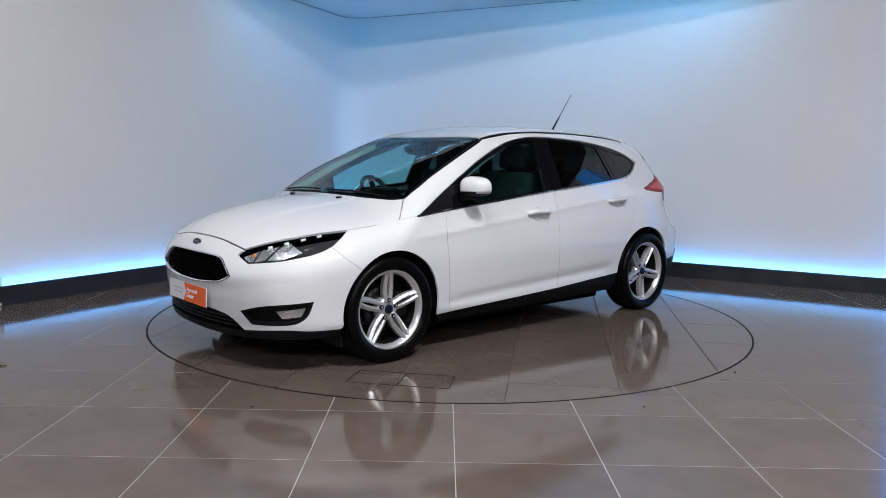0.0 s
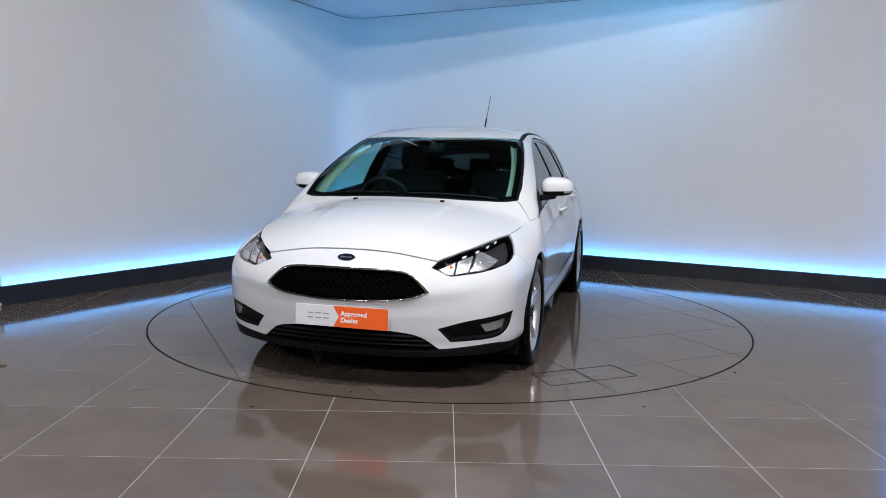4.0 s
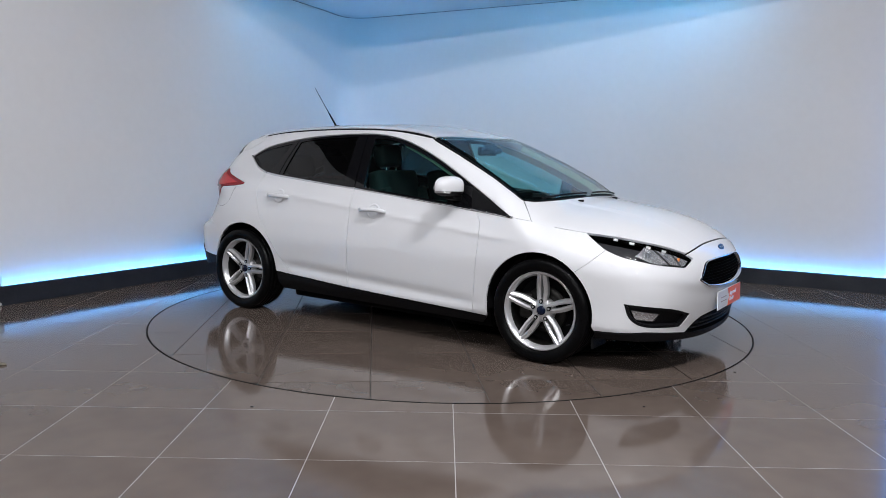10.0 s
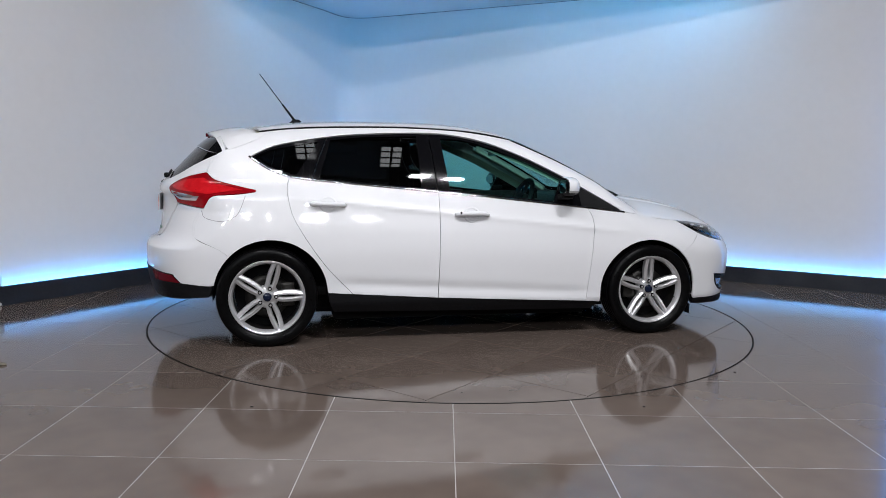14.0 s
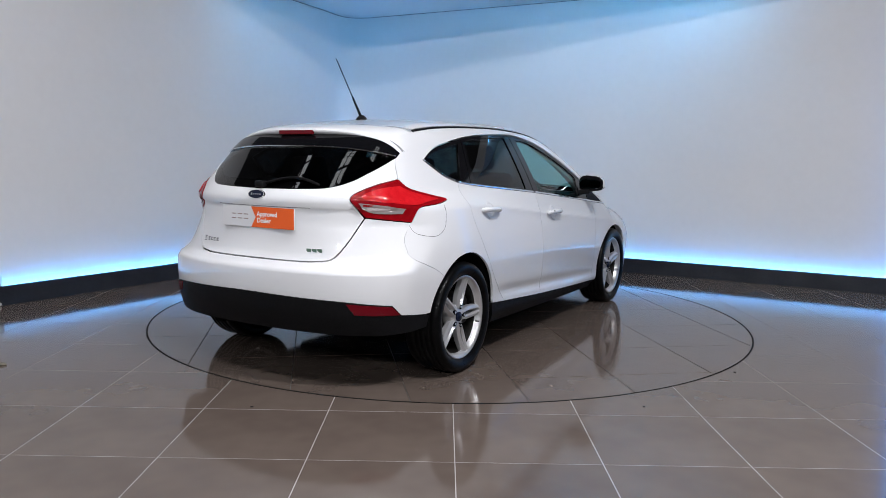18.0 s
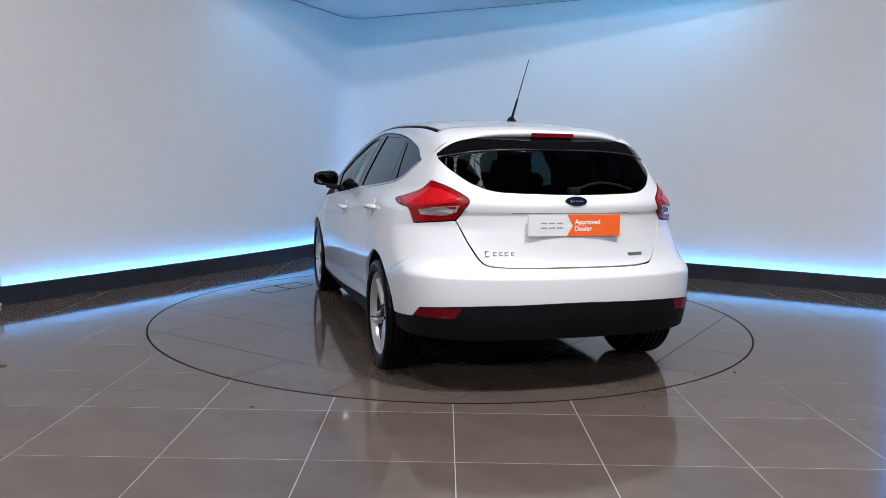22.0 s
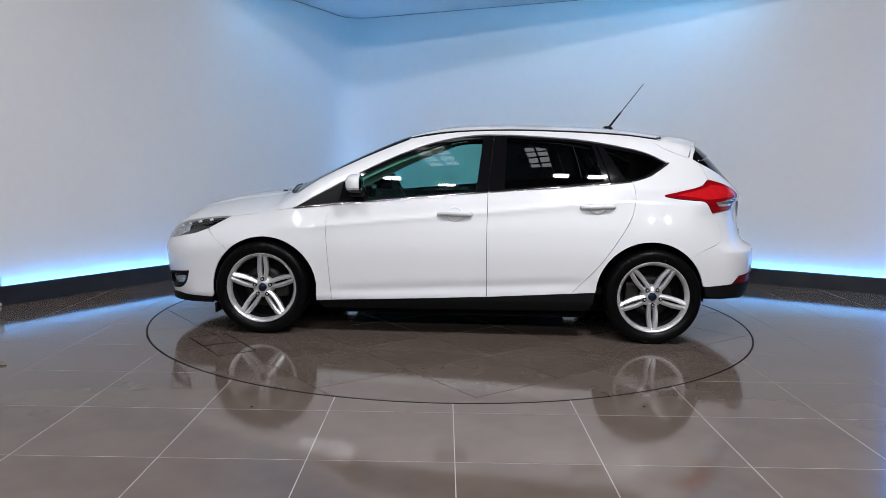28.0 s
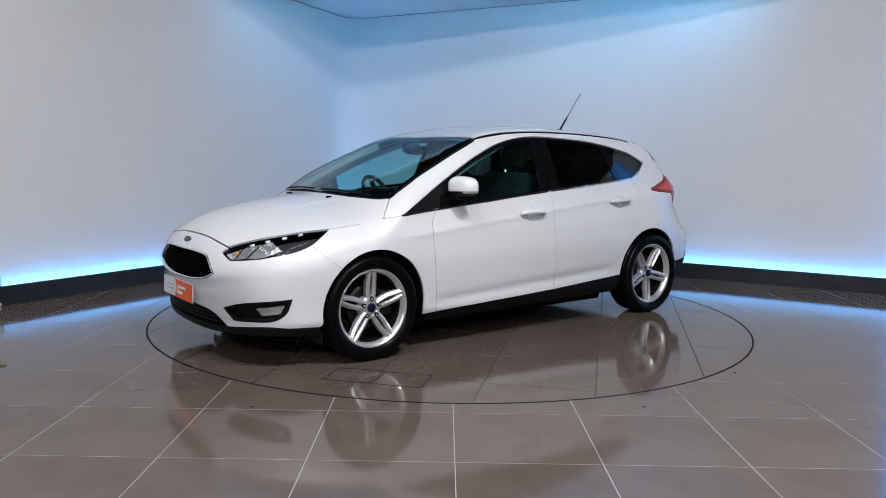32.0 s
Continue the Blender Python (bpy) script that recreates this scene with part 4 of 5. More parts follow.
for mir in (False, True):
    fd = panel("front_door", "side", front_door, M_PAINT, car, mirror=mir, grid=0.019, gap=0.0018)
    rd = panel("rear_door", "side", rear_door, M_PAINT, car, mirror=mir, grid=0.019, gap=0.0018)
    panel("window_frame", "side", frame_f, M_GLOSSBLACK, fd, holes=[gf], mirror=mir, out=-0.006, rim=0.02, gap=0.001, label="gloss black window surround")
    panel("window_frame", "side", frame_r, M_GLOSSBLACK, rd, holes=[gr], mirror=mir, out=-0.006, rim=0.02, gap=0.001, label="gloss black window surround")
    qf = panel("quarter_frame", "side", frame_q, M_GLOSSBLACK, car, holes=[gq], mirror=mir, out=-0.006, rim=0.02, gap=0.001, label="gloss black quarter window surround")
    sail = smooth_line(cc((1.098, 0.872)) + [(0.95, 0.888)] + cc((0.80, 0.905)) + cc((0.775, 1.046)) + [(0.85, 1.006)])
    panel("sail_panel", "side", sail, M_BLACK, fd, mirror=mir, out=-0.003, rim=0.006, gap=0.001, label="matt black triangle ahead of the window")
    g = panel("window_glass", "side", gf, M_CLEAR, fd, mirror=mir, out=-0.012, rim=0.0, grid=0.05, gap=-0.004, label="clear greenish side window")
    panel("window_glass", "side", gr, M_TINT, rd, mirror=mir, out=-0.012, rim=0.0, grid=0.05, gap=-0.004, label="dark tinted side window")
    panel("quarter_glass", "side", gq, M_TINT, qf, mirror=mir, out=-0.010, rim=0.0, grid=0.05, gap=-0.004, label="dark tinted quarter window")
    belt = on_skin("side", [(1.112, 0.866), (0.82, 0.897), (0.25, 0.953), (-0.205, 0.996)], 0.02)
    ribbon("belt_trim", belt, 0.014, 0.005, M_CHROME, fd, mir, "bright chrome strip under the window")
    belt = on_skin("side", [(-0.215, 0.997), (-0.70, 1.036), (-1.03, 1.064), (-1.175, 1.082)], 0.02)
    ribbon("belt_trim", belt, 0.014, 0.005, M_CHROME, rd, mir, "bright chrome strip under the window")
    belt = on_skin("side", [(-1.18, 1.083), (-1.29, 1.119), (-1.36, 1.162), (-1.432, 1.211)], 0.02)
    ribbon("belt_trim", belt, 0.014, 0.005, M_CHROME, car, mir, "bright chrome strip under the window")
    door_handle(fd, 0.012, 0.846, mir, True)
    door_handle(rd, -0.938, 0.912, mir, False)
    # black sill
    sill = cc((0.948, 0.234)) + cc((0.843, 0.240)) + cc((-0.212, 0.289)) + cc((-0.777, 0.324)) + cc((-0.938, 0.336)) + [(-0.925, 0.26)] + cc((-0.90, 0.205)) + cc((0.90, 0.180))
    panel("sill", "side", smooth_line(sill), M_BLACK, car, mirror=mir, rim=0.03, gap=0.0, out=-0.006, label="black plastic sill under the doors")
    # wheel arch liners
    for c, nm in ((ARCH_F, "F"), (ARCH_R, "R")):
        v, f = [], []
        sgn = -1 if mir else 1
        rows = 28
        y1 = 0.850
        for k in range(rows + 1):
            w = radians(-6 + 192 * k / rows)
            for r, y in ((ARCH_RAD + 0.004, y1), (ARCH_RAD + 0.004, 0.52), (0.0, 0.52)):
                v.append((c[0] + r * math.cos(w), y * sgn, c[1] + r * math.sin(w)))
        for k in range(rows):
            for j in range(2):
                a, b, e, d = k * 3 + j, k * 3 + j + 1, (k + 1) * 3 + j + 1, (k + 1) * 3 + j
                f.append((a, b, e, d) if not mir else (d, e, b, a))
        add_mesh("arch_liner", v, f, M_GAP, car, "black wheel arch liner")

# ---- tail lamps
for mir in (False, True):
    tl = loop_of("rear", TAIL, (0, 3, 4, 8, 9))
    lamp = panel("tail_lamp", "rear", tl, M_RED, car, mirror=mir, out=0.004, rim=0.03, grid=0.02, gap=0.002, bulge=0.005, label="red tail lamp with a clear reversing light")
    glow = loop_of("rear", [S(-1.712, 1.066), S(-1.63, 1.030), S(-1.52, 1.004), S(-1.465, 0.991), S(-1.57, 0.981), S(-1.68, 0.968), R(0.70, 0.982), R(0.605, 0.998), R(0.590, 1.020), R(0.640, 1.052)], (0, 3))
    panel("light_chamber", "rear", glow, M_BRIGHTRED, lamp, mirror=mir, out=0.0098, rim=0.003, grid=0.02, gap=0.0, label="brighter red light chamber")
    clear = loop_of("rear", [R(0.578, 0.984), R(0.68, 0.970), S(-1.735, 0.956), S(-1.752, 0.926), R(0.64, 0.928), R(0.595, 0.948)], (0, 2, 3))
    panel("reversing_light", "rear", clear, M_SILVERLENS, lamp, mirror=mir, out=0.0105, rim=0.003, grid=0.02, gap=0.0, label="clear silver reversing light")

# ---- head lamps
for mir in (False, True):
    hl = loop_of("front", HEAD, (0, 5, 6))
    lamp = panel("head_lamp", "front", hl, M_BEZEL, car, mirror=mir, out=-0.062, rim=0.0, grid=0.015, gap=0.0, label="head lamp with black bezel and bright reflectors")
    lens = panel("lens", "front", hl, M_LENS, lamp, mirror=mir, out=0.001, rim=0.028, grid=0.03, gap=0.002, label="clear lens")
    lens.visible_shadow = False
    sgn = -1 if mir else 1
    BOWLS = (("dipped_bowl", [F(0.648, 0.731), S(1.878, 0.745), S(1.862, 0.694), F(0.715, 0.650), F(0.642, 0.644)], (0, 1, 2, 4), 0.022),
             ("main_bowl", [F(0.575, 0.702), F(0.640, 0.728), F(0.634, 0.643), F(0.575, 0.632)], (0, 1, 2, 3), 0.020),
             ("turn_bowl", [F(0.490, 0.657), F(0.567, 0.698), F(0.567, 0.631), F(0.535, 0.632)], (0, 1, 2, 3), 0.012))
    for nm, pts, cor, deep in BOWLS:
        panel(nm, "front", loop_of("front", pts, cor), M_REFLECT, lamp, mirror=mir, out=-0.014, rim=0.008, grid=0.008, gap=0.0025, bulge=-deep, label="bright faceted reflector bowl")
    for yy, zz, rr, mm, nm, dd in ((0.700, 0.694, 0.020, M_LENS, "dipped_bulb", 0.024), (0.610, 0.680, 0.016, M_LENS, "main_bulb", 0.022), (0.545, 0.660, 0.012, M_AMBER, "indicator_bulb", 0.024)):
        q = F(yy, zz)
        b = bmesh.new()
        bmesh.ops.create_uvsphere(b, u_segments=16, v_segments=10, radius=rr)
        bmesh.ops.scale(b, vec=(0.7, 1, 1), verts=b.verts)
        bmesh.ops.translate(b, vec=(q[0] - dd, q[1] * sgn, q[2]), verts=b.verts)
        part(nm, b, mm, lamp, smooth=True)
    # bright eyebrow along the top edge
    brow = flat("front", [F(0.566, 0.703), F(0.640, 0.734), S(1.80, 0.762), S(1.66, 0.788)])
    line = smooth_line(brow, 0.012, closed=False)
    for k0 in range(3, len(line) - 3, 7):
        ribbon("eyebrow_light", lift("front", line[k0:k0 + 3]), 0.0042, -0.012, M_GUIDE, lamp, mir, "short bright light guide", sink=0.02)

# ---- front bumper
GRILLE = [F(0.0, 0.650), F(0.20, 0.649), F(0.335, 0.637), F(0.40, 0.597), F(0.458, 0.540), F(0.40, 0.513), F(0.33, 0.495), F(0.15, 0.480), F(0.0, 0.477)]
full = GRILLE + mirrored(GRILLE[::-1])[1:-1]
gl = loop_of("front", full, (4, 12))
FOG = [S(1.838, 0.420), F(0.66, 0.390), F(0.495, 0.346), F(0.555, 0.273), F(0.66, 0.277), S(1.93, 0.290), S(1.868, 0.335)]
fogl = loop_of("front", FOG, (0, 2, 3))
half = [F(0.0, 0.734), F(0.22, 0.727), F(0.39, 0.704), F(0.478, 0.688), F(0.452, 0.662)] + HEAD[6:] + [S(1.641, 0.647), S(1.549, 0.577)] + [S(*p) for p in arch(ARCH_F, ARCH_RAD, 45, -8, 8)[1:]] + [S(1.672, 0.245), S(1.85, 0.250), F(0.74, 0.256), F(0.50, 0.233), F(0.405, 0.300), F(0.30, 0.322), F(0.15, 0.330), F(0.0, 0.332)]
full = half + mirrored(half[::-1])[1:-1]
sharp = {3, 4, 5, 9, 11, 20, 23}
sharp |= {len(full) - k for k in sharp}
bump_loop = loop_of("front", full, sharp)
fogm = fogl * [-1, 1]
front_bumper = panel("front_bumper", "front", bump_loop, M_PAINT, car, holes=[gl, fogl, fogm], grid=0.017, gap=0.0007)
# grille
grille = panel("grille", "front", gl, M_GAP, car, out=-0.05, rim=0.0, grid=0.05, gap=-0.01, label="black honeycomb grille with a chrome surround")
ribbon("surround", lift("front", grown(gl, -0.004)), 0.011, 0.006, M_CHROME, grille, closed=True, label="chrome grille surround", sink=0.02)
gb_v, gb_f = [], []
lo, hi = gl.min(0), gl.max(0)
row = 0
zz = lo[1] + 0.01
while zz < hi[1] - 0.005:
    yy = lo[0] + (0.0165 if row % 2 else 0)
    while yy < hi[0]:
        q = np.array([(yy, zz)])
        if inside(q, grown(gl, -0.014))[0]:
            ring6 = [(yy + 0.0165 * math.cos(radians(60 * k)), zz + 0.0115 * math.sin(radians(60 * k))) for k in range(6)]
            inn6 = [(yy + 0.0125 * math.cos(radians(60 * k)), zz + 0.0085 * math.sin(radians(60 * k))) for k in range(6)]
            p = lift("front", ring6 + inn6 + inn6)
            nn = normals(p)
            p = p - nn * np.array([0.016] * 6 + [0.014] * 6 + [0.034] * 6)[:, None]
            s = len(gb_v)
            gb_v += [tuple(a) for a in p]
            for k in range(6):
                k2 = (k + 1) % 6
                gb_f.append((s + k, s + k2, s + 6 + k2, s + 6 + k))
                gb_f.append((s + 6 + k, s + 6 + k2, s + 12 + k2, s + 12 + k))
        yy += 0.033
    zz += 0.0175
    row += 1
add_mesh("mesh", gb_v, gb_f, M_GRILLE, grille)["kind"] = "stuff"
# fog lamps
for mir in (False, True):
    fg = panel("fog_surround", "front", fogl, M_BLACK, car, mirror=mir, out=-0.03, rim=0.0, grid=0.03, gap=-0.006, label="black fog lamp surround")
    panel("bezel", "front", fogl, M_BLACK, fg, holes=[grown(fogl, -0.016)], mirror=mir, out=-0.002, rim=0.03, gap=0.001)
    fl_in = loop_of("front", [S(1.877, 0.380), F(0.709, 0.357), F(0.732, 0.316), S(1.898, 0.331)], (0, 1, 2, 3))
    panel("fog_lamp", "front", fl_in, M_REFLECT, fg, mirror=mir, out=-0.020, rim=0.01, grid=0.02, gap=0.0, label="small fog lamp")
    ln = panel("fog_lens", "front", fl_in, M_LENS, fg, mirror=mir, out=-0.010, rim=0.006, grid=0.02, gap=0.0, label="clear lens")
    ln.visible_shadow = False
# lower intake and lip
half = [F(0.0, 0.330), F(0.15, 0.328), F(0.30, 0.320), F(0.405, 0.298), F(0.50, 0.231), F(0.55, 0.20), F(0.0, 0.20)]
full = half + mirrored(half[::-1])[1:-1]
low_loop = loop_of("front", full, (4, 5, 7, 8))
intake = panel("lower_intake", "front", low_loop, M_GAP, car, out=-0.045, rim=0.0, grid=0.04, gap=-0.006, label="black lower air intake with slats")
for zz in (0.300, 0.276, 0.252):
    yw = 0.38 if zz > 0.29 else 0.43 if zz > 0.26 else 0.46
    ribbon("slat", meet([(AXIS_F, y, zz) for y in np.linspace(-yw, yw, 30)], [(1.0, 0, 0)] * 30, 2.0), 0.010, 0.004, M_BLACK, intake, sink=0.035)
half = [F(0.0, 0.222), F(0.42, 0.224), F(0.50, 0.230), F(0.74, 0.252), S(1.85, 0.246), S(1.672, 0.241), S(1.668, 0.205), S(1.80, 0.203), F(0.66, 0.200), F(0.3, 0.186), F(0.0, 0.186)]
full = half + mirrored(half[::-1])[1:-1]
panel("front_lip", "front", loop_of("front", full, (2, 5, 6, 14, 15, 18)), M_BLACK, car, out=0.004, rim=0.06, grid=0.03, gap=0.0, label="black plastic lip under the front bumper")

# ---- tailgate
half = [R(0.0, 0.674), R(0.30, 0.674), R(0.40, 0.678), R(0.476, 0.694), R(0.530, 0.772), R(0.593, 0.903), R(0.560, 0.955), R(0.538, 1.012), R(0.609, 1.070), LT, GATE_SIDE[3], GATE_SIDE[2], R(0.50, 1.335), R(0.25, 1.375), R(0.0, 1.38)]
full = half + mirrored(half[::-1])[1:-1]
gate_loop = loop_of("rear", full, (5, 9, 19, 23))
RG = [R(0.0, 1.045), R(0.298, 1.050), R(0.42, 1.060), R(0.505, 1.093), R(0.563, 1.139), S(-1.675, 1.203), S(-1.605, 1.242), R(0.50, 1.315), R(0.25, 1.352), R(0.0, 1.36)]
rg_full = RG + mirrored(RG[::-1])[1:-1]
rg_loop = loop_of("rear", rg_full)
tailgate = panel("tailgate", "rear", gate_loop, M_PAINT, car, holes=[rg_loop], grid=0.026, gap=0.002)
rear_glass = panel("rear_window", "rear", rg_loop, M_TINT, tailgate, out=-0.003, rim=0.0, grid=0.05, gap=-0.002, label="dark tinted rear window")
panel("window_border", "rear", rg_loop, M_GLOSSBLACK, tailgate, holes=[grown(rg_loop, -0.045)], out=-0.006, rim=0.0, gap=-0.002)
# spoiler over the rear window
sp_v, sp_f = [], []
NSP = 41
for i in range(NSP):
    u = -1 + 2 * i / (NSP - 1)
    y = 0.585 * math.sin(u * math.pi / 2)
    au = abs(y) / 0.585
    x0, x1 = -1.462 + 0.09 * au ** 4, -1.735 + 0.42 * y * y
    top0 = lift("top", [(x0, y)])[0][2]
    edge = 1.372 - 0.05 * y * y - 0.095 * au ** 5
    sec = []
    for k in range(7):
        s = k / 6
        sec.append((x0 + (x1 - x0) * s, (top0 + 0.002) * (1 - s) + edge * s + 0.012 * math.sin(math.pi * s)))
    lip = 0.030 - 0.018 * au ** 4
    sec += [(x1 - 0.005, edge - 0.010), (x1 + 0.010, edge - lip * 0.9), (x1 + 0.045, edge - lip - 0.004), (x0 - 0.012, top0 - 0.03 - 0.02 * (1 - au))]
    rows_sp = len(sec)
    for x, z in sec:
        sp_v.append((x, y, z))
for i in range(NSP - 1):
    for k in range(rows_sp):
        k2 = (k + 1) % rows_sp
        sp_f.append((i * rows_sp + k, i * rows_sp + k2, (i + 1) * rows_sp + k2, (i + 1) * rows_sp + k))
sp_f.append(tuple(range(rows_sp))[::-1])
sp_f.append(tuple((NSP - 1) * rows_sp + k for k in range(rows_sp)))
spoiler = add_mesh("spoiler", sp_v, sp_f, M_PAINT, tailgate, "white roof spoiler over the rear window", smooth=True)
part("brake_light", box_bm(0.02, 0.245, 0.024, (-1.734, 0, 1.352), 0.004), M_DARKRED, spoiler, "dark red high brake light")
cheek = smooth_line(cc((-1.330, 1.354)) + [(-1.385, 1.315), (-1.478, 1.275)] + cc((-1.562, 1.246)) + cc((-1.604, 1.312)) + [(-1.51, 1.343), (-1.40, 1.363)])
for mir in (False, True):
    panel("spoiler_cheek", "side", cheek, M_PAINT, spoiler, mirror=mir, out=0.003, rim=0.02, grid=0.02, gap=0.002)
# dark line drawn for the shade under the grip over the plate
ribbon("grip_shade", meet([(-1.4, y, 0.950) for y in np.linspace(-0.33, 0.33, 30)], [(-1.0, 0, 0)] * 30, 2.0), 0.006, 0.0006, M_SEAM_SHADE, tailgate)

q = R(0.0, 1.066)
# gloss black band for the window top shaded by the spoiler, with a bright lower edge
SHADE_BAND = [R(0.0, 1.272), R(0.25, 1.270), R(0.44, 1.258), S(-1.635, 1.226), S(-1.600, 1.242), R(0.50, 1.314), R(0.25, 1.351), R(0.0, 1.358)]
band_full = SHADE_BAND + mirrored(SHADE_BAND[::-1])[1:-1]
panel("spoiler_shade_band", "rear", loop_of("rear", band_full, (3, 4, len(band_full) - 3, len(band_full) - 4)), M_GLOSSBLACK, tailgate, out=0.003, rim=0.004, gap=0.0, label="gloss black band for the window top shaded by the spoiler")
edge = SHADE_BAND[3::-1] + mirrored(SHADE_BAND[1:4])
ribbon("band_edge", lift("rear", smooth_line(flat("rear", edge), 0.03, closed=False)), 0.005, 0.006, M_CHROME, tailgate, label="bright edge of the black strip")
# blade of the rear wiper along the foot of the glass
arm = [R(y, 1.070 + 0.034 * math.sin(math.pi * k / 12)) for k, y in enumerate(np.linspace(-0.02, -0.36, 13))]
v, f = tube_verts([(p[0] - 0.012, p[1], p[2]) for p in arm], 0.008, 6)
add_mesh("wiper_blade", v, f, M_BLACK, tailgate, "black rear wiper blade", smooth=True)
pivot = part("rear_wiper", box_bm(0.05, 0.06, 0.035, (q[0] - 0.012, 0, q[2]), 0.012, seg=3), M_BLACK, car, "black rear wiper at the foot of the rear window", smooth=True)

# ---- rear bumper
half = [R(0.0, 0.670), R(0.30, 0.670), R(0.40, 0.674), R(0.480, 0.690), R(0.533, 0.768), R(0.597, 0.902), S(-1.711, 0.878), S(-1.765, 0.80), S(-1.775, 0.725), S(-1.752, 0.690), S(-1.62, 0.628), S(-1.553, 0.583)]
half += [S(*p) for p in arch(ARCH_R, ARCH_RAD, 137, 169, 6)[1:]] + [S(-1.70, 0.396), S(-1.853, 0.411), S(-1.905, 0.466), R(0.70, 0.476), R(0.55, 0.488), R(0.30, 0.496), R(0.0, 0.502)]
full = half + mirrored(half[::-1])[1:-1]
sharp = {5, 6, 8, 11, 17, 19, 20}
sharp |= {len(full) - k for k in sharp}
rear_bumper = panel("rear_bumper", "rear", loop_of("rear", full, sharp), M_PAINT, car, grid=0.026, gap=0.0006)
half = [R(0.0, 0.499), R(0.30, 0.493), R(0.55, 0.485), R(0.70, 0.473), S(-1.905, 0.463), S(-1.853, 0.408), S(-1.70, 0.393), S(-1.662, 0.385), S(-1.68, 0.325), S(-1.85, 0.312), R(0.60, 0.305), R(0.0, 0.310)]
full = half + mirrored(half[::-1])[1:-1]
sharp = {4, 5, 7, 8}
sharp |= {len(full) - k for k in sharp}
panel("rear_valance", "rear", loop_of("rear", full, sharp), M_BLACK, car, out=0.002, rim=0.06, grid=0.03, gap=0.0, label="black plastic lower rear bumper")
for mir in (False, True):
    rf_loop = loop_of("rear", [R(0.598, 0.476), R(0.72, 0.468), S(-1.905, 0.459), S(-1.862, 0.415), R(0.635, 0.420)], (0, 2, 3, 4))
    panel("rear_reflector", "rear", rf_loop, M_DARKRED, car, mirror=mir, out=0.005, rim=0.01, grid=0.02, gap=0.0, label="dark red bumper reflector")

# fuel flap seam on the right rear wing
flap = smooth_line([(-1.725, 0.868), (-1.70, 0.822), (-1.60, 0.803), (-1.53, 0.825), (-1.49, 0.865), (-1.452, 0.962)], 0.012, closed=False)
ribbon("fuel_flap_seam", lift("side", flap), 0.0026, 0.0005, M_SEAM_SHADE, car, True, "thin seam of the fuel flap")

# ---- underside and inner tub
tub = box_bm(3.30, 1.24, 0.15, (0.14, 0, 0.235), 0.04)
part("floor_pan", box_bm(1.80, 1.44, 0.15, (0.0, 0, 0.205), 0.03), M_GAP, car)
part("underbody", tub, M_GAP, car, "black underside of the car")
part("front_bay", box_bm(0.95, 1.02, 0.46, (1.50, 0, 0.50), 0.06), M_GAP, car)
part("rear_bay", box_bm(0.62, 1.00, 0.48, (-1.66, 0, 0.52), 0.06), M_GAP, car)
part("exhaust", box_bm(0.30, 0.07, 0.06, (-1.80, 0.42, 0.27), 0.02), M_GAP, car, "dull dark exhaust end")
for mir in (-1, 1):
    part("mud_deflector", box_bm(0.012, 0.20, 0.07, (1.655, 0.74 * mir, 0.165), 0.003), M_BLACK, car)

# ---- cabin
part("cabin_floor", box_bm(2.3, 1.30, 0.06, (-0.2, 0, 0.32), 0.01), M_DASH, car)
for s in (-1, 1):
    part("door_card", box_bm(1.70, 0.03, 0.60, (0.03, 0.755 * s, 0.64), 0.01), M_DASH, car, "dark inner door lining")
db = bmesh.new()
sec = [(1.18, 0.94), (1.0, 0.955), (0.80, 0.945), (0.66, 0.905), (0.60, 0.84), (0.64, 0.70), (0.72, 0.50), (1.10, 0.45)]
for y in (-0.70, 0.70):
    for x, z in sec:
        db.verts.new((x, y, z))
db.verts.ensure_lookup_table()
m = len(sec)
for k in range(m):
    k2 = (k + 1) % m
    db.faces.new([db.verts[k], db.verts[k2], db.verts[m + k2], db.verts[m + k]])
db.faces.new([db.verts[k] for k in range(m)][::-1])
db.faces.new([db.verts[m + k] for k in range(m)])
bmesh.ops.recalc_face_normals(db, faces=db.faces)
bmesh.ops.bevel(db, geom=db.edges[:], offset=0.02, segments=2, affect="EDGES")
part("dashboard", db, M_DASH, car, "black moulded dashboard")
part("centre_screen", box_bm(0.05, 0.26, 0.14, (0.70, 0, 0.93), 0.015), M_GLOSSBLACK, car)


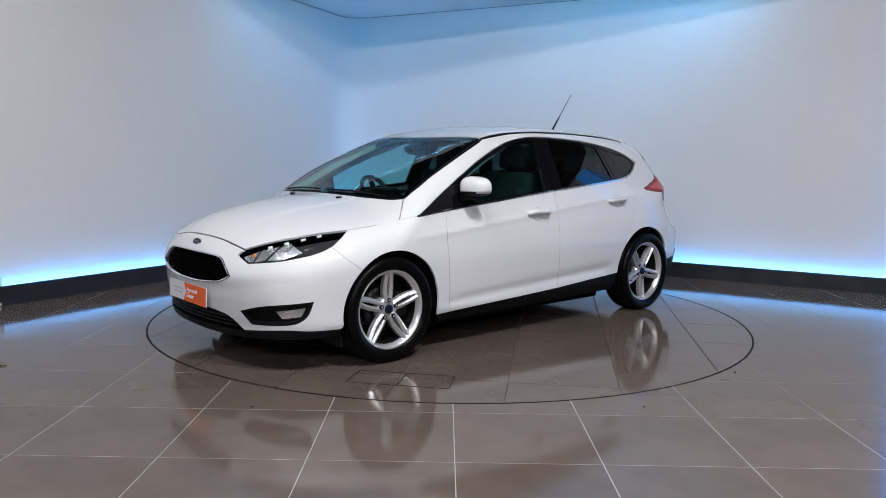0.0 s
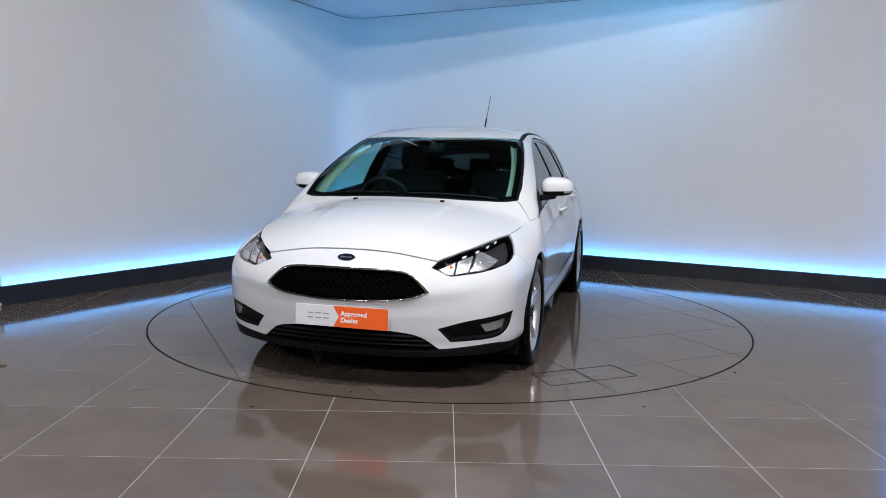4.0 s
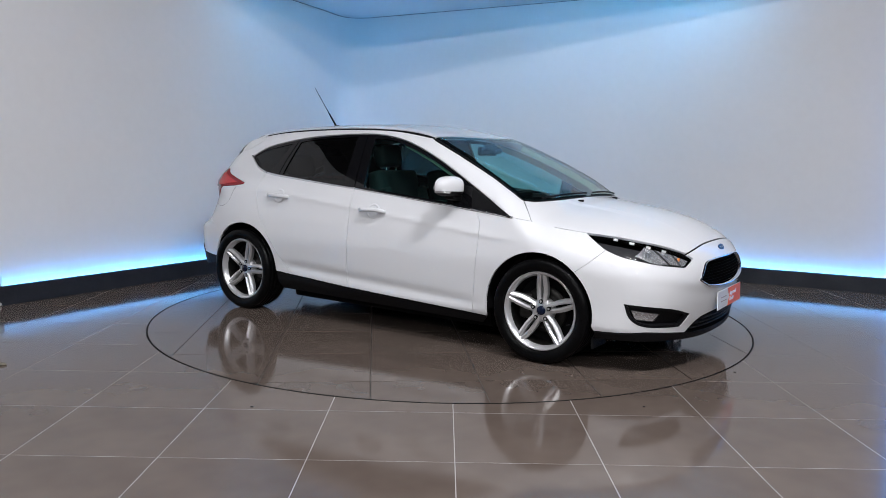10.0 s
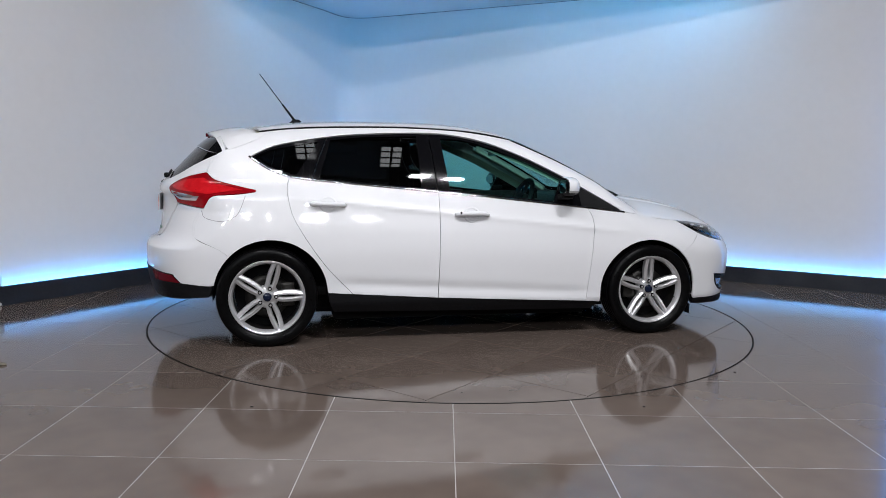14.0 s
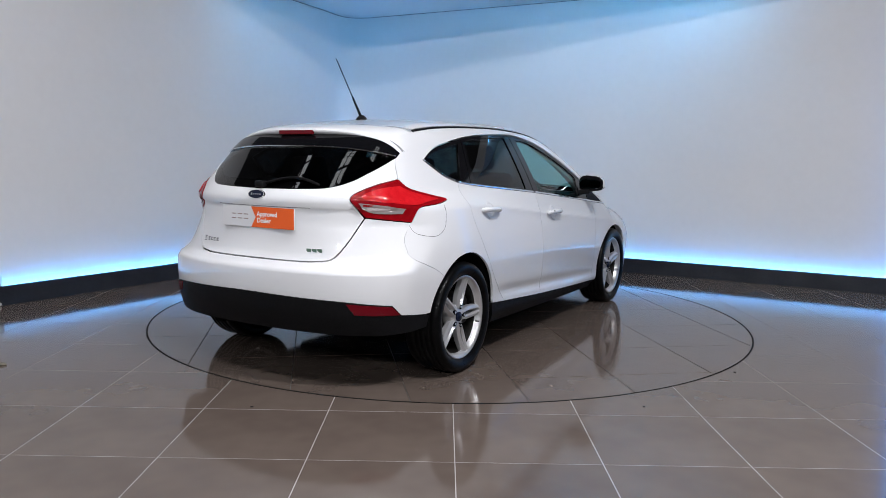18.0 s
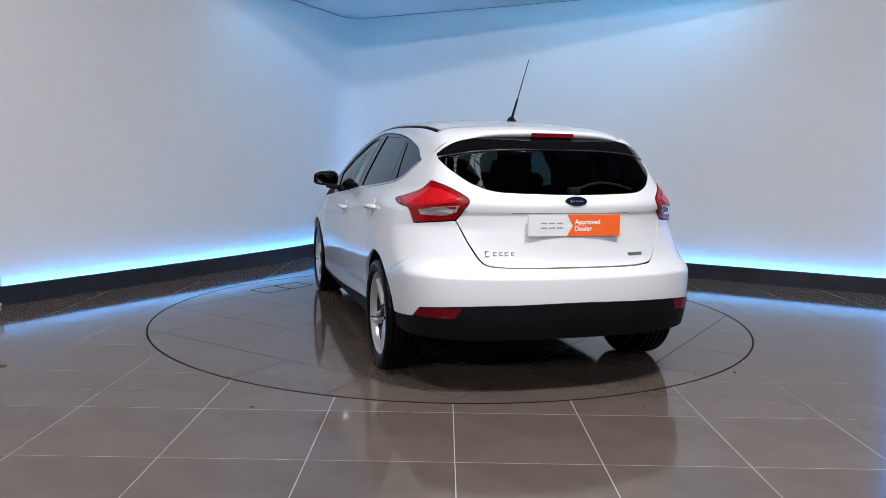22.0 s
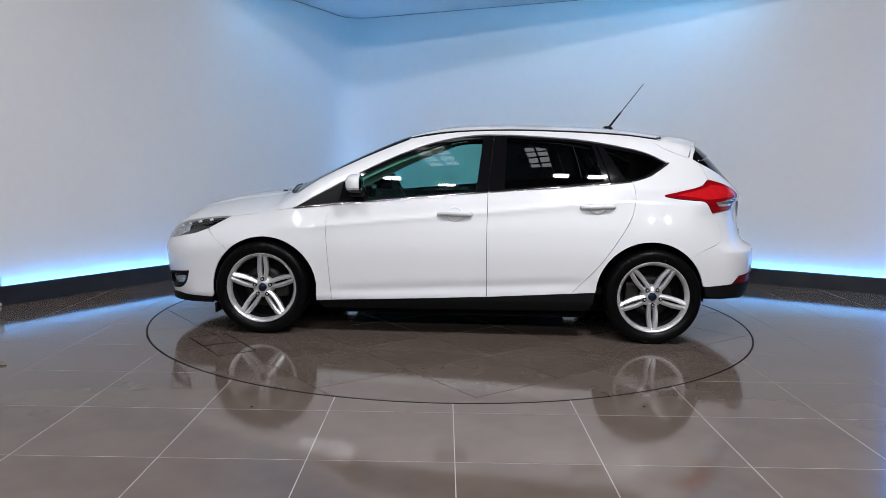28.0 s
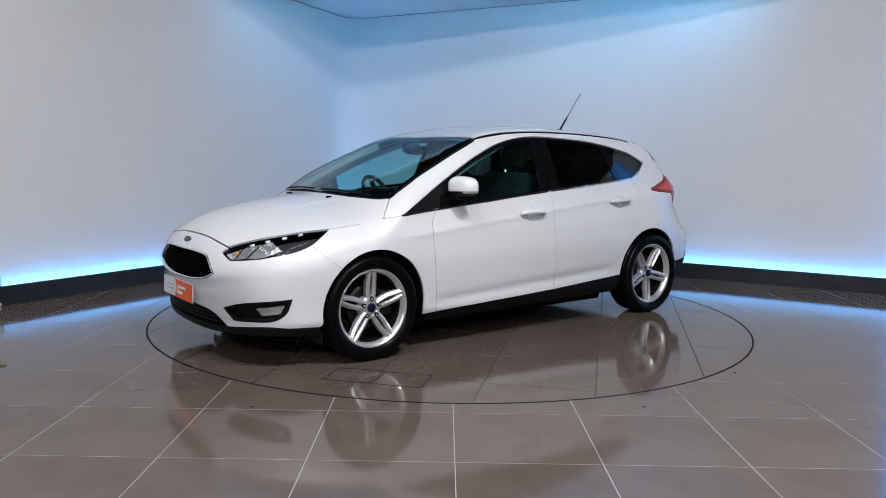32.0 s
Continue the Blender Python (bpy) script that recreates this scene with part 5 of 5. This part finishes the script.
def seat(x, y, back=0.62, wide=0.50):
    root = part("seat", box_bm(0.50, wide, 0.16, (x, y, 0.50), 0.05, seg=3), M_SEAT, car, "black cloth seat", smooth=True)
    turn = Matrix.Rotation(radians(-17), 4, "Y")
    b = box_bm(0.13, wide, back, (0, 0, back / 2), 0.05, seg=3)
    bmesh.ops.transform(b, matrix=Matrix.Translation((x - 0.22, y, 0.52)) @ turn, verts=b.verts)
    part("backrest", b, M_SEAT, root, smooth=True)
    for s in (-1, 1):
        b = box_bm(0.10, 0.07, back * 0.7, (0.07, s * (wide / 2 - 0.04), back * 0.42), 0.03, seg=3)
        bmesh.ops.transform(b, matrix=Matrix.Translation((x - 0.22, y, 0.52)) @ turn, verts=b.verts)
        part("side_bolster", b, M_SEAT, root, smooth=True)
    b = box_bm(0.09, 0.26, 0.17, (0.0, 0, back + 0.12), 0.04, seg=3)
    bmesh.ops.transform(b, matrix=Matrix.Translation((x - 0.22, y, 0.52)) @ turn, verts=b.verts)
    part("headrest", b, M_SEAT, root, smooth=True)
    for s in (-0.06, 0.06):
        v, f = tube_verts([(0, s, back - 0.02), (0, s, back + 0.06)], 0.007, 6)
        tt = Matrix.Translation((x - 0.22, y, 0.52)) @ turn
        add_mesh("headrest_post", [tt @ Vector(q) for q in v], f, M_CHROME, root)


seat(0.18, 0.37)
seat(0.18, -0.37)
for y in (0.42, 0.0, -0.42):
    seat(-0.72, y, 0.52, 0.42)
part("parcel_shelf", box_bm(0.62, 1.05, 0.03, (-1.50, 0, 0.99), 0.01), M_DASH, car)
# steering wheel on the right
v, f = [], []
cw, tilt = Vector((0.50, -0.37, 0.90)), Matrix.Rotation(radians(-66), 4, "Y")
for i in range(32):
    a = 2 * math.pi * i / 32
    for k in range(8):
        b = 2 * math.pi * k / 8
        r = 0.182 + 0.017 * math.cos(b)
        v.append(cw + tilt @ Vector((r * math.cos(a), r * math.sin(a), 0.017 * math.sin(b))))
for i in range(32):
    for k in range(8):
        f.append((i * 8 + k, ((i + 1) % 32) * 8 + k, ((i + 1) % 32) * 8 + (k + 1) % 8, i * 8 + (k + 1) % 8))
sw = add_mesh("steering_wheel", v, f, M_DASH, car, "black three-spoke steering wheel", smooth=True)
for a in (0, 180, 270):
    b = box_bm(0.17, 0.05, 0.018, (0.09, 0, 0), 0.006)
    bmesh.ops.transform(b, matrix=Matrix.Translation(cw) @ tilt @ Matrix.Rotation(radians(a + 90), 4, "Z"), verts=b.verts)
    part("spoke", b, M_DASH, sw)
b = box_bm(0.15, 0.17, 0.05, (0, 0, 0), 0.02)
bmesh.ops.transform(b, matrix=Matrix.Translation(cw) @ tilt, verts=b.verts)
part("airbag_cover", b, M_DASH, sw)
# headlining and pillar linings
hl_v, hl_f = [], []
gx, gy = np.linspace(0.26, -1.42, 18), np.linspace(-0.53, 0.53, 13)
for x in gx:
    p = lift("top", [(x, y) for y in gy])
    for q in p:
        hl_v.append((q[0], q[1], q[2] - 0.025))
for i in range(17):
    for k in range(12):
        hl_f.append((i * 13 + k, (i + 1) * 13 + k, (i + 1) * 13 + k + 1, i * 13 + k + 1))
add_mesh("headlining", hl_v, hl_f, M_CREAM, car, "cream headlining", smooth=True)
for mir in (False, True):
    inner = smooth_line(cc((1.06, 0.905)) + [(0.86, 1.03), (0.62, 1.155), (0.39, 1.262), (0.15, 1.345)] + cc((0.10, 1.372)) + cc((0.10, 1.315)) + [(0.38, 1.205), (0.60, 1.10)] + cc((0.92, 0.93)))
    panel("pillar_lining", "side", inner, M_CREAM, car, mirror=mir, out=-0.035, rim=0.0, gap=0.0, label="cream lining of the windscreen pillar")
    bp = smooth_line(cc((-0.14, 0.90)) + cc((-0.175, 1.37)) + cc((-0.33, 1.37)) + cc((-0.31, 0.90)))
    panel("pillar_lining", "side", bp, M_DASH, car, mirror=mir, out=-0.035, rim=0.0, gap=0.0)
# mirror inside
part("interior_mirror", box_bm(0.03, 0.24, 0.065, (0.40, 0, 1.272), 0.012, turn=Matrix.Rotation(radians(8), 4, "Y")), M_GLOSSBLACK, car, "black interior mirror behind the windscreen")
part("sensor_housing", box_bm(0.10, 0.10, 0.04, (0.45, 0, 1.292), 0.012, turn=Matrix.Rotation(radians(24), 4, "Y")), M_DASH, car)
part("wiper_motor", box_bm(0.03, 0.32, 0.06, (-1.93, -0.03, 1.06), 0.02), M_BLACK, car)

# ---- door mirrors
def power(v, e):
    return math.copysign(abs(v) ** e, v)


for mir in (False, True):
    s = -1 if mir else 1

    def mirror_point(i, k, n=32, m=20):
        """A boxy rounded shell, flat at the back, lower towards its outer end; k runs from top to bottom."""
        w, h = 2 * math.pi * i / n, math.pi * k / m
        x, y, z = power(math.cos(w), 0.7) * math.sin(h) ** 0.6, power(math.sin(w), 0.7) * math.sin(h) ** 0.6, power(math.cos(h), 0.75)
        out = (y + 1) / 2
        px = x * (0.100 if x > 0 else 0.032) * (1 - 0.28 * out)
        top, low = 0.074 - 0.016 * out ** 2, 0.064 - 0.014 * out
        return (0.664 + px - 0.016 * out, s * (0.910 + y * 0.106), 1.036 + (z * top if z > 0 else z * low))

    cut = 12
    for nm, k0, k1, mm, lab in (("door_mirror", 0, cut, M_PAINT, "white door mirror with a black foot"), ("lower_shell", cut, 20, M_BLACK, "black lower mirror shell")):
        v = [mirror_point(i, k) for k in range(k0, k1 + 1) for i in range(32)]
        f = []
        for k in range(k1 - k0):
            for i in range(32):
                q = (k * 32 + i, (k + 1) * 32 + i, (k + 1) * 32 + (i + 1) % 32, k * 32 + (i + 1) % 32)
                f.append(q if s > 0 else q[::-1])
        ob = add_mesh(nm, v, f, mm, car if nm == "door_mirror" else shell, lab, smooth=True)
        if nm == "door_mirror":
            shell = ob
            shell.data.materials.append(M_GLOSSBLACK)
            for pl in shell.data.polygons:
                if pl.normal.x < -0.75 and pl.center.x < 0.655:
                    pl.material_index = 1
    # clear indicator wrapped round the outer front edge, just under the white cap
    v, f = [], []
    for i in range(2, 11):
        w = 2 * math.pi * i / 32
        for k in (cut - 0.1, cut + 1.0, cut + 2.0):
            q = mirror_point(i, k)
            v.append((q[0] + 0.004 * math.cos(w), q[1] + 0.004 * math.sin(w) * s, q[2]))
    for i in range(8):
        for k in (0, 1):
            q = (i * 3 + k, i * 3 + k + 1, i * 3 + k + 4, i * 3 + k + 3)
            f.append(q if s > 0 else q[::-1])
    add_mesh("side_repeater", v, f, M_CLEARLENS, shell, "clear side indicator", smooth=True)
    b = box_bm(0.085, 0.115, 0.040, (0.672, s * 0.845, 0.972), 0.014, turn=Matrix.Rotation(radians(9 * s), 4, "X"), seg=3)
    part("foot", b, M_BLACK, shell, "black mirror foot", smooth=True)
    b = bmesh.new()
    bmesh.ops.create_cone(b, cap_ends=True, segments=40, radius1=1, radius2=1, depth=0.004, matrix=Matrix.Rotation(radians(90), 4, "Y"))
    for q in b.verts:
        x, y, z = q.co
        out = (y + 1) / 2
        q.co = (0.634 + x - 0.014 * out, s * (0.910 + power(y, 0.6) * 0.084), 1.034 + power(z, 0.6) * (0.040 - 0.008 * out))
    bmesh.ops.recalc_face_normals(b, faces=b.faces)
    part("mirror_glass", b, M_MIRROR, shell, "mirror glass")

# ---- aerial
q = T(-1.115, 0.0)
b = bmesh.new()
bmesh.ops.create_cone(b, cap_ends=True, segments=20, radius1=0.038, radius2=0.014, depth=0.03)
bmesh.ops.scale(b, vec=(1.5, 0.8, 1), verts=b.verts)
bmesh.ops.translate(b, vec=(q[0], 0, q[2] + 0.010), verts=b.verts)
aer = part("aerial", b, M_BLACK, car, "thin black roof aerial leaning back", smooth=True)
e0, e1 = Vector((q[0] - 0.01, 0, q[2] + 0.015)), Vector((-1.372, 0, 1.80))
v, f = tube_verts([e0, e0.lerp(e1, 0.06), e0.lerp(e1, 0.34), e0.lerp(e1, 0.36), e1], [0.010, 0.008, 0.0065, 0.0032, 0.0026], 8)
add_mesh("rod", v, f, M_BLACK, aer, smooth=True)

# ---- wipers
for y0, y1 in ((0.60, 0.05), (-0.05, -0.58)):
    pts = [T(1.232 - 0.150 * abs(y0 + (y1 - y0) * k / 10) ** 1.5, y0 + (y1 - y0) * k / 10) for k in range(11)]
    v, f = tube_verts([(p[0], p[1], p[2] + 0.012) for p in pts], 0.006, 6)
    add_mesh("wiper", v, f, M_BLACK, car, "black windscreen wiper")


# ---- wheels
def wheel(x, side, phase, z0=0.318):
    root = tagged(new("wheel"))
    root.parent = car
    root["label"] = "silver five twin-spoke alloy wheel with a black tyre"
    yc = 0.786 * side
    # tyre
    prof = [(0.238, -0.085), (0.252, -0.104), (0.285, -0.110), (0.305, -0.105), (0.314, -0.092), (0.318, -0.070)]
    tread = []
    for a in (-0.052, -0.018, 0.018, 0.052):
        tread += [(0.318, a - 0.013), (0.318, a + 0.009), (0.311, a + 0.0095), (0.311, a + 0.0125)]
    prof2 = prof + tread + [(r, -y) for r, y in reversed(prof)]
    lathe("tyre", prof2, M_RUBBER, root, (x, yc, z0), 72, "black rubber tyre", side=side)
    # rim barrel, coloured dark for the shade behind the spokes, and lip
    lathe("barrel", [(0.212, -0.09), (0.205, 0.02), (0.212, 0.055)], M_STEEL, root, (x, yc, z0), 72, "inner barrel darkened for the shade behind the spokes", side=side)
    lathe("rim", [(0.212, 0.055), (0.216, 0.068), (0.222, 0.080), (0.231, 0.090), (0.238, 0.094), (0.2405, 0.090), (0.240, 0.083)], M_ALLOY, root, (x, yc, z0), 72, "silver rim", side=side)
    lathe("brake_disc", [(0.07, 0.005), (0.142, 0.005), (0.142, -0.017), (0.07, -0.017)], M_STEEL, root, (x, yc, z0), 48, closed=True, side=side)
    lathe("hub", [(0.0, 0.060), (0.055, 0.060), (0.072, 0.050), (0.076, -0.02)], M_ALLOY, root, (x, yc, z0), 40, side=side)
    # near-black disc stands for the shade deep in the wheel
    lathe("barrel_shade", [(0.0, -0.03), (0.205, -0.03)], M_GAP, root, (x, yc, z0), 40, side=side)
    b = box_bm(0.09, 0.06, 0.16, (x + (-0.13 if x > 0 else 0.13), yc - 0.005 * side, z0 + 0.01), 0.02)
    part("brake_caliper", b, M_STEEL, root)
    for k in range(5):
        w0 = radians(phase + 72 * k)
        for j, s in enumerate((-1, 1)):
            rows = []
            for i in range(7):
                u = i / 6
                r = 0.045 + u * 0.180
                ctr = s * (0.0142 + 0.0088 * math.sin(math.pi * u ** 0.9))
                hw = 0.0136 + 0.0012 * u
                y = 0.064 + 0.014 * u - 0.006 * math.sin(math.pi * u)
                rows.append((r, ctr, hw, y))
            v, f = [], []
            for r, c, hw, y in rows:
                for dx, dy in ((-1.12, -0.034), (-1.0, -0.007), (-0.2 * s - 0.12, 0.004), (-0.2 * s + 0.12, 0.004), (1.0, -0.007), (1.12, -0.034)):
                    t = c + dx * hw
                    rr = math.hypot(r, t)
                    a = w0 + math.atan2(t, r)
                    # seen from outside, angles run the same way on both sides of the picture
                    v.append((x + rr * math.cos(a) * (1 if side < 0 else -1), yc + (y + dy) * side, z0 + rr * math.sin(a)))
            m = 6
            for i in range(len(rows) - 1):
                for q in range(m - 1):
                    f.append((i * m + q, i * m + q + 1, (i + 1) * m + q + 1, (i + 1) * m + q))
            f.append(tuple(range(m)))
            ob = add_mesh("spoke", v, f, M_ALLOY, root, smooth=False)
            bmx = bmesh.new()
            bmx.from_mesh(ob.data)
            bmesh.ops.recalc_face_normals(bmx, faces=bmx.faces)
            bmx.to_mesh(ob.data)
            bmx.free()
        a = w0
        # a raised near-black disc paints the shade of each nut's recess
        for r, yy, mm, nm, rad in ((0.056, 0.0645, M_GAP, "nut_shade_disc", 0.0135), (0.056, 0.0662, M_ALLOY, "wheel_nut", 0.0075)):
            b = bmesh.new()
            bmesh.ops.create_cone(b, cap_ends=True, segments=12 if nm == "nut_shade_disc" else 6, radius1=rad, radius2=rad, depth=0.012,
                                  matrix=Matrix.Translation((x + r * math.cos(a) * (1 if side < 0 else -1), yc + yy * side, z0 + r * math.sin(a))) @ Matrix.Rotation(radians(90), 4, "X"))
            part(nm, b, mm, root)
    lathe("centre_cap", [(0.0, 0.075), (0.023, 0.074), (0.027, 0.070), (0.028, 0.055)], M_BADGE, root, (x, yc, z0), 28, "dark blue wheel centre cap", side=side)
    v, f = tube_verts([(x + 0.195, yc + 0.07 * side, z0 - 0.06), (x + 0.185, yc + 0.098 * side, z0 - 0.058)], 0.004, 6)
    add_mesh("valve", v, f, M_BLACK, root)


wheel(1.324, -1, 18)
wheel(-1.324, -1, 2)
wheel(1.324, 1, 18)
wheel(-1.324, 1, 57)


# ---- plates, badges, lettering
def text_part(name, word, size, m, material, parent, stretch=1.0, bold=0.0):
    cu = bpy.data.curves.new(name, "FONT")
    cu.body, cu.size, cu.extrude, cu.offset = word, size, 0.0006, bold
    cu.align_x, cu.align_y = "LEFT", "CENTER"
    ob = bpy.data.objects.new(name, cu)
    scene.collection.objects.link(ob)
    me = bpy.data.meshes.new_from_object(ob.evaluated_get(bpy.context.evaluated_depsgraph_get()))
    scene.collection.objects.unlink(ob)
    bpy.data.objects.remove(ob)
    me.transform(m @ Matrix.Diagonal((stretch, 1, 1, 1)))
    me.materials.clear()
    me.materials.append(material)
    o = new(name, me)
    o.parent = parent
    return o


def plate(at, yaw, pitch, parent=car):
    """A show plate: pale end with a mark, orange end with two words."""
    m = Matrix.Translation(at) @ Matrix.Rotation(radians(yaw), 4, "Z") @ Matrix.Rotation(radians(90 - pitch), 4, "X")
    w, h = 0.520, 0.111
    b = box_bm(w, h, 0.006, (0, 0, 0), 0.002)
    bmesh.ops.transform(b, matrix=m, verts=b.verts)
    root = part("show_plate", b, M_PLATE_WHITE, parent, "white and orange dealer plate")
    v = [(-0.045, h / 2, 0.0036), (w / 2 - 0.002, h / 2, 0.0036), (w / 2 - 0.002, -h / 2, 0.0036), (-0.045, -h / 2, 0.0036), (-0.012, 0, 0.0036)]
    v2 = [(x, y, 0.0048) for x, y, z in v]
    b = bmesh.new()
    vs = [b.verts.new(m @ Vector(q)) for q in v + v2]
    b.faces.new(vs[5:])
    for k in range(5):
        b.faces.new((vs[k], vs[(k + 1) % 5], vs[5 + (k + 1) % 5], vs[5 + k]))
    bmesh.ops.recalc_face_normals(b, faces=b.faces)
    part("orange_field", b, M_PLATE_ORANGE, root, "orange end of the plate")
    # mark in plain shapes: three pairs of grey strokes
    for x0 in (-0.175, -0.130, -0.085):
        for dx, dy, sx, sy in ((0, 0.012, 0.032, 0.005), (0, -0.012, 0.032, 0.005)):
            b = box_bm(sx, sy, 0.001, (x0 + dx, dy, 0.0036))
            bmesh.ops.transform(b, matrix=m, verts=b.verts)
            part("mark", b, M_GREYRED, root)
    text_part("lettering", "Approved", 0.036, m @ Matrix.Translation((-0.003, 0.017, 0.0052)), M_LETTER, root, 1.0, 0.0008)
    text_part("lettering", "Dealer", 0.036, m @ Matrix.Translation((-0.003, -0.018, 0.0052)), M_LETTER, root, 1.0, 0.0008)
    return root


plate((2.197, 0, 0.393), 90, 2)
plate((-2.047, 0, 0.888), -90, 0)


def badge(p, yaw, pitch, size):
    m = Matrix.Translation(p) @ Matrix.Rotation(radians(yaw), 4, "Z") @ Matrix.Rotation(radians(90 - pitch), 4, "X")
    for nm, k, d, mm in (("badge", 1.0, 0.006, M_CHROME), ("badge_field", 0.92, 0.008, M_BADGE)):
        b = bmesh.new()
        bmesh.ops.create_cone(b, cap_ends=True, segments=36, radius1=size * k, radius2=size * k * 0.94, depth=d)
        bmesh.ops.scale(b, vec=(1, 0.42, 1), verts=b.verts)
        bmesh.ops.transform(b, matrix=m, verts=b.verts)
        if nm == "badge":
            root = part(nm, b, mm, car, "oval chrome-edged dark blue badge")
        else:
            part(nm, b, mm, root)
    for k in range(5):
        b = box_bm(size * 0.13, size * (0.20 if k == 0 else 0.10), 0.001, (size * (-0.5 + 0.25 * k), 0, 0.0045), 0)
        bmesh.ops.transform(b, matrix=m, verts=b.verts)
        part("badge_stroke", b, M_SILVER, root)


q = F(0.0, 0.697)
badge((q[0] + 0.002, 0, q[2]), 90, 30, 0.052)
q = R(0.0, 1.012)
badge((q[0] - 0.004, 0, q[2]), -90, 14, 0.062)
# name strokes on the tailgate: plain bars
M_TAGGREEN = mat("tag_green", (0.18, 0.28, 0.22), 0.3, metal=0.5)
for dx, w, h in ((0, 0.026, 0.030), (0.030, 0.018, 0.018), (0.053, 0.016, 0.018), (0.075, 0.020, 0.018), (0.100, 0.016, 0.018)):
    for dz in (-0.4, 0.4):
        q = R(0.455 - dx * 1.25, 0.742 + dz * h)
        part("name_stroke", box_bm(0.003, w, 0.005, (q[0] - 0.001, q[1], q[2]), 0.001), M_SILVER, tailgate, "raised chrome lettering")
    q = R(0.455 - dx * 1.25 + w * 0.4, 0.742)
    part("name_stroke", box_bm(0.003, 0.005, h, (q[0] - 0.001, q[1], q[2]), 0.001), M_SILVER, tailgate, "raised chrome lettering")
for k, dx in enumerate((0, 0.034, 0.068)):
    q = R(-0.340 - dx * 0.9, 0.731)
    part("name_stroke", box_bm(0.004, 0.030, 0.018, (q[0] - 0.002, q[1], q[2]), 0.001), M_TAGGREEN, tailgate, "small green-grey lettering")


def motions():
    rows, rows2 = [], []
    for t, a in SPIN:
        m = Matrix.Translation(TABLE) @ Matrix.Rotation(radians(a), 4, "Z")
        rows2.append((t, m))
        rows.append((t, m @ Matrix.Translation(CAR_AT)))
    walk(car, rows)
    walk(turntable, rows2)


motions()
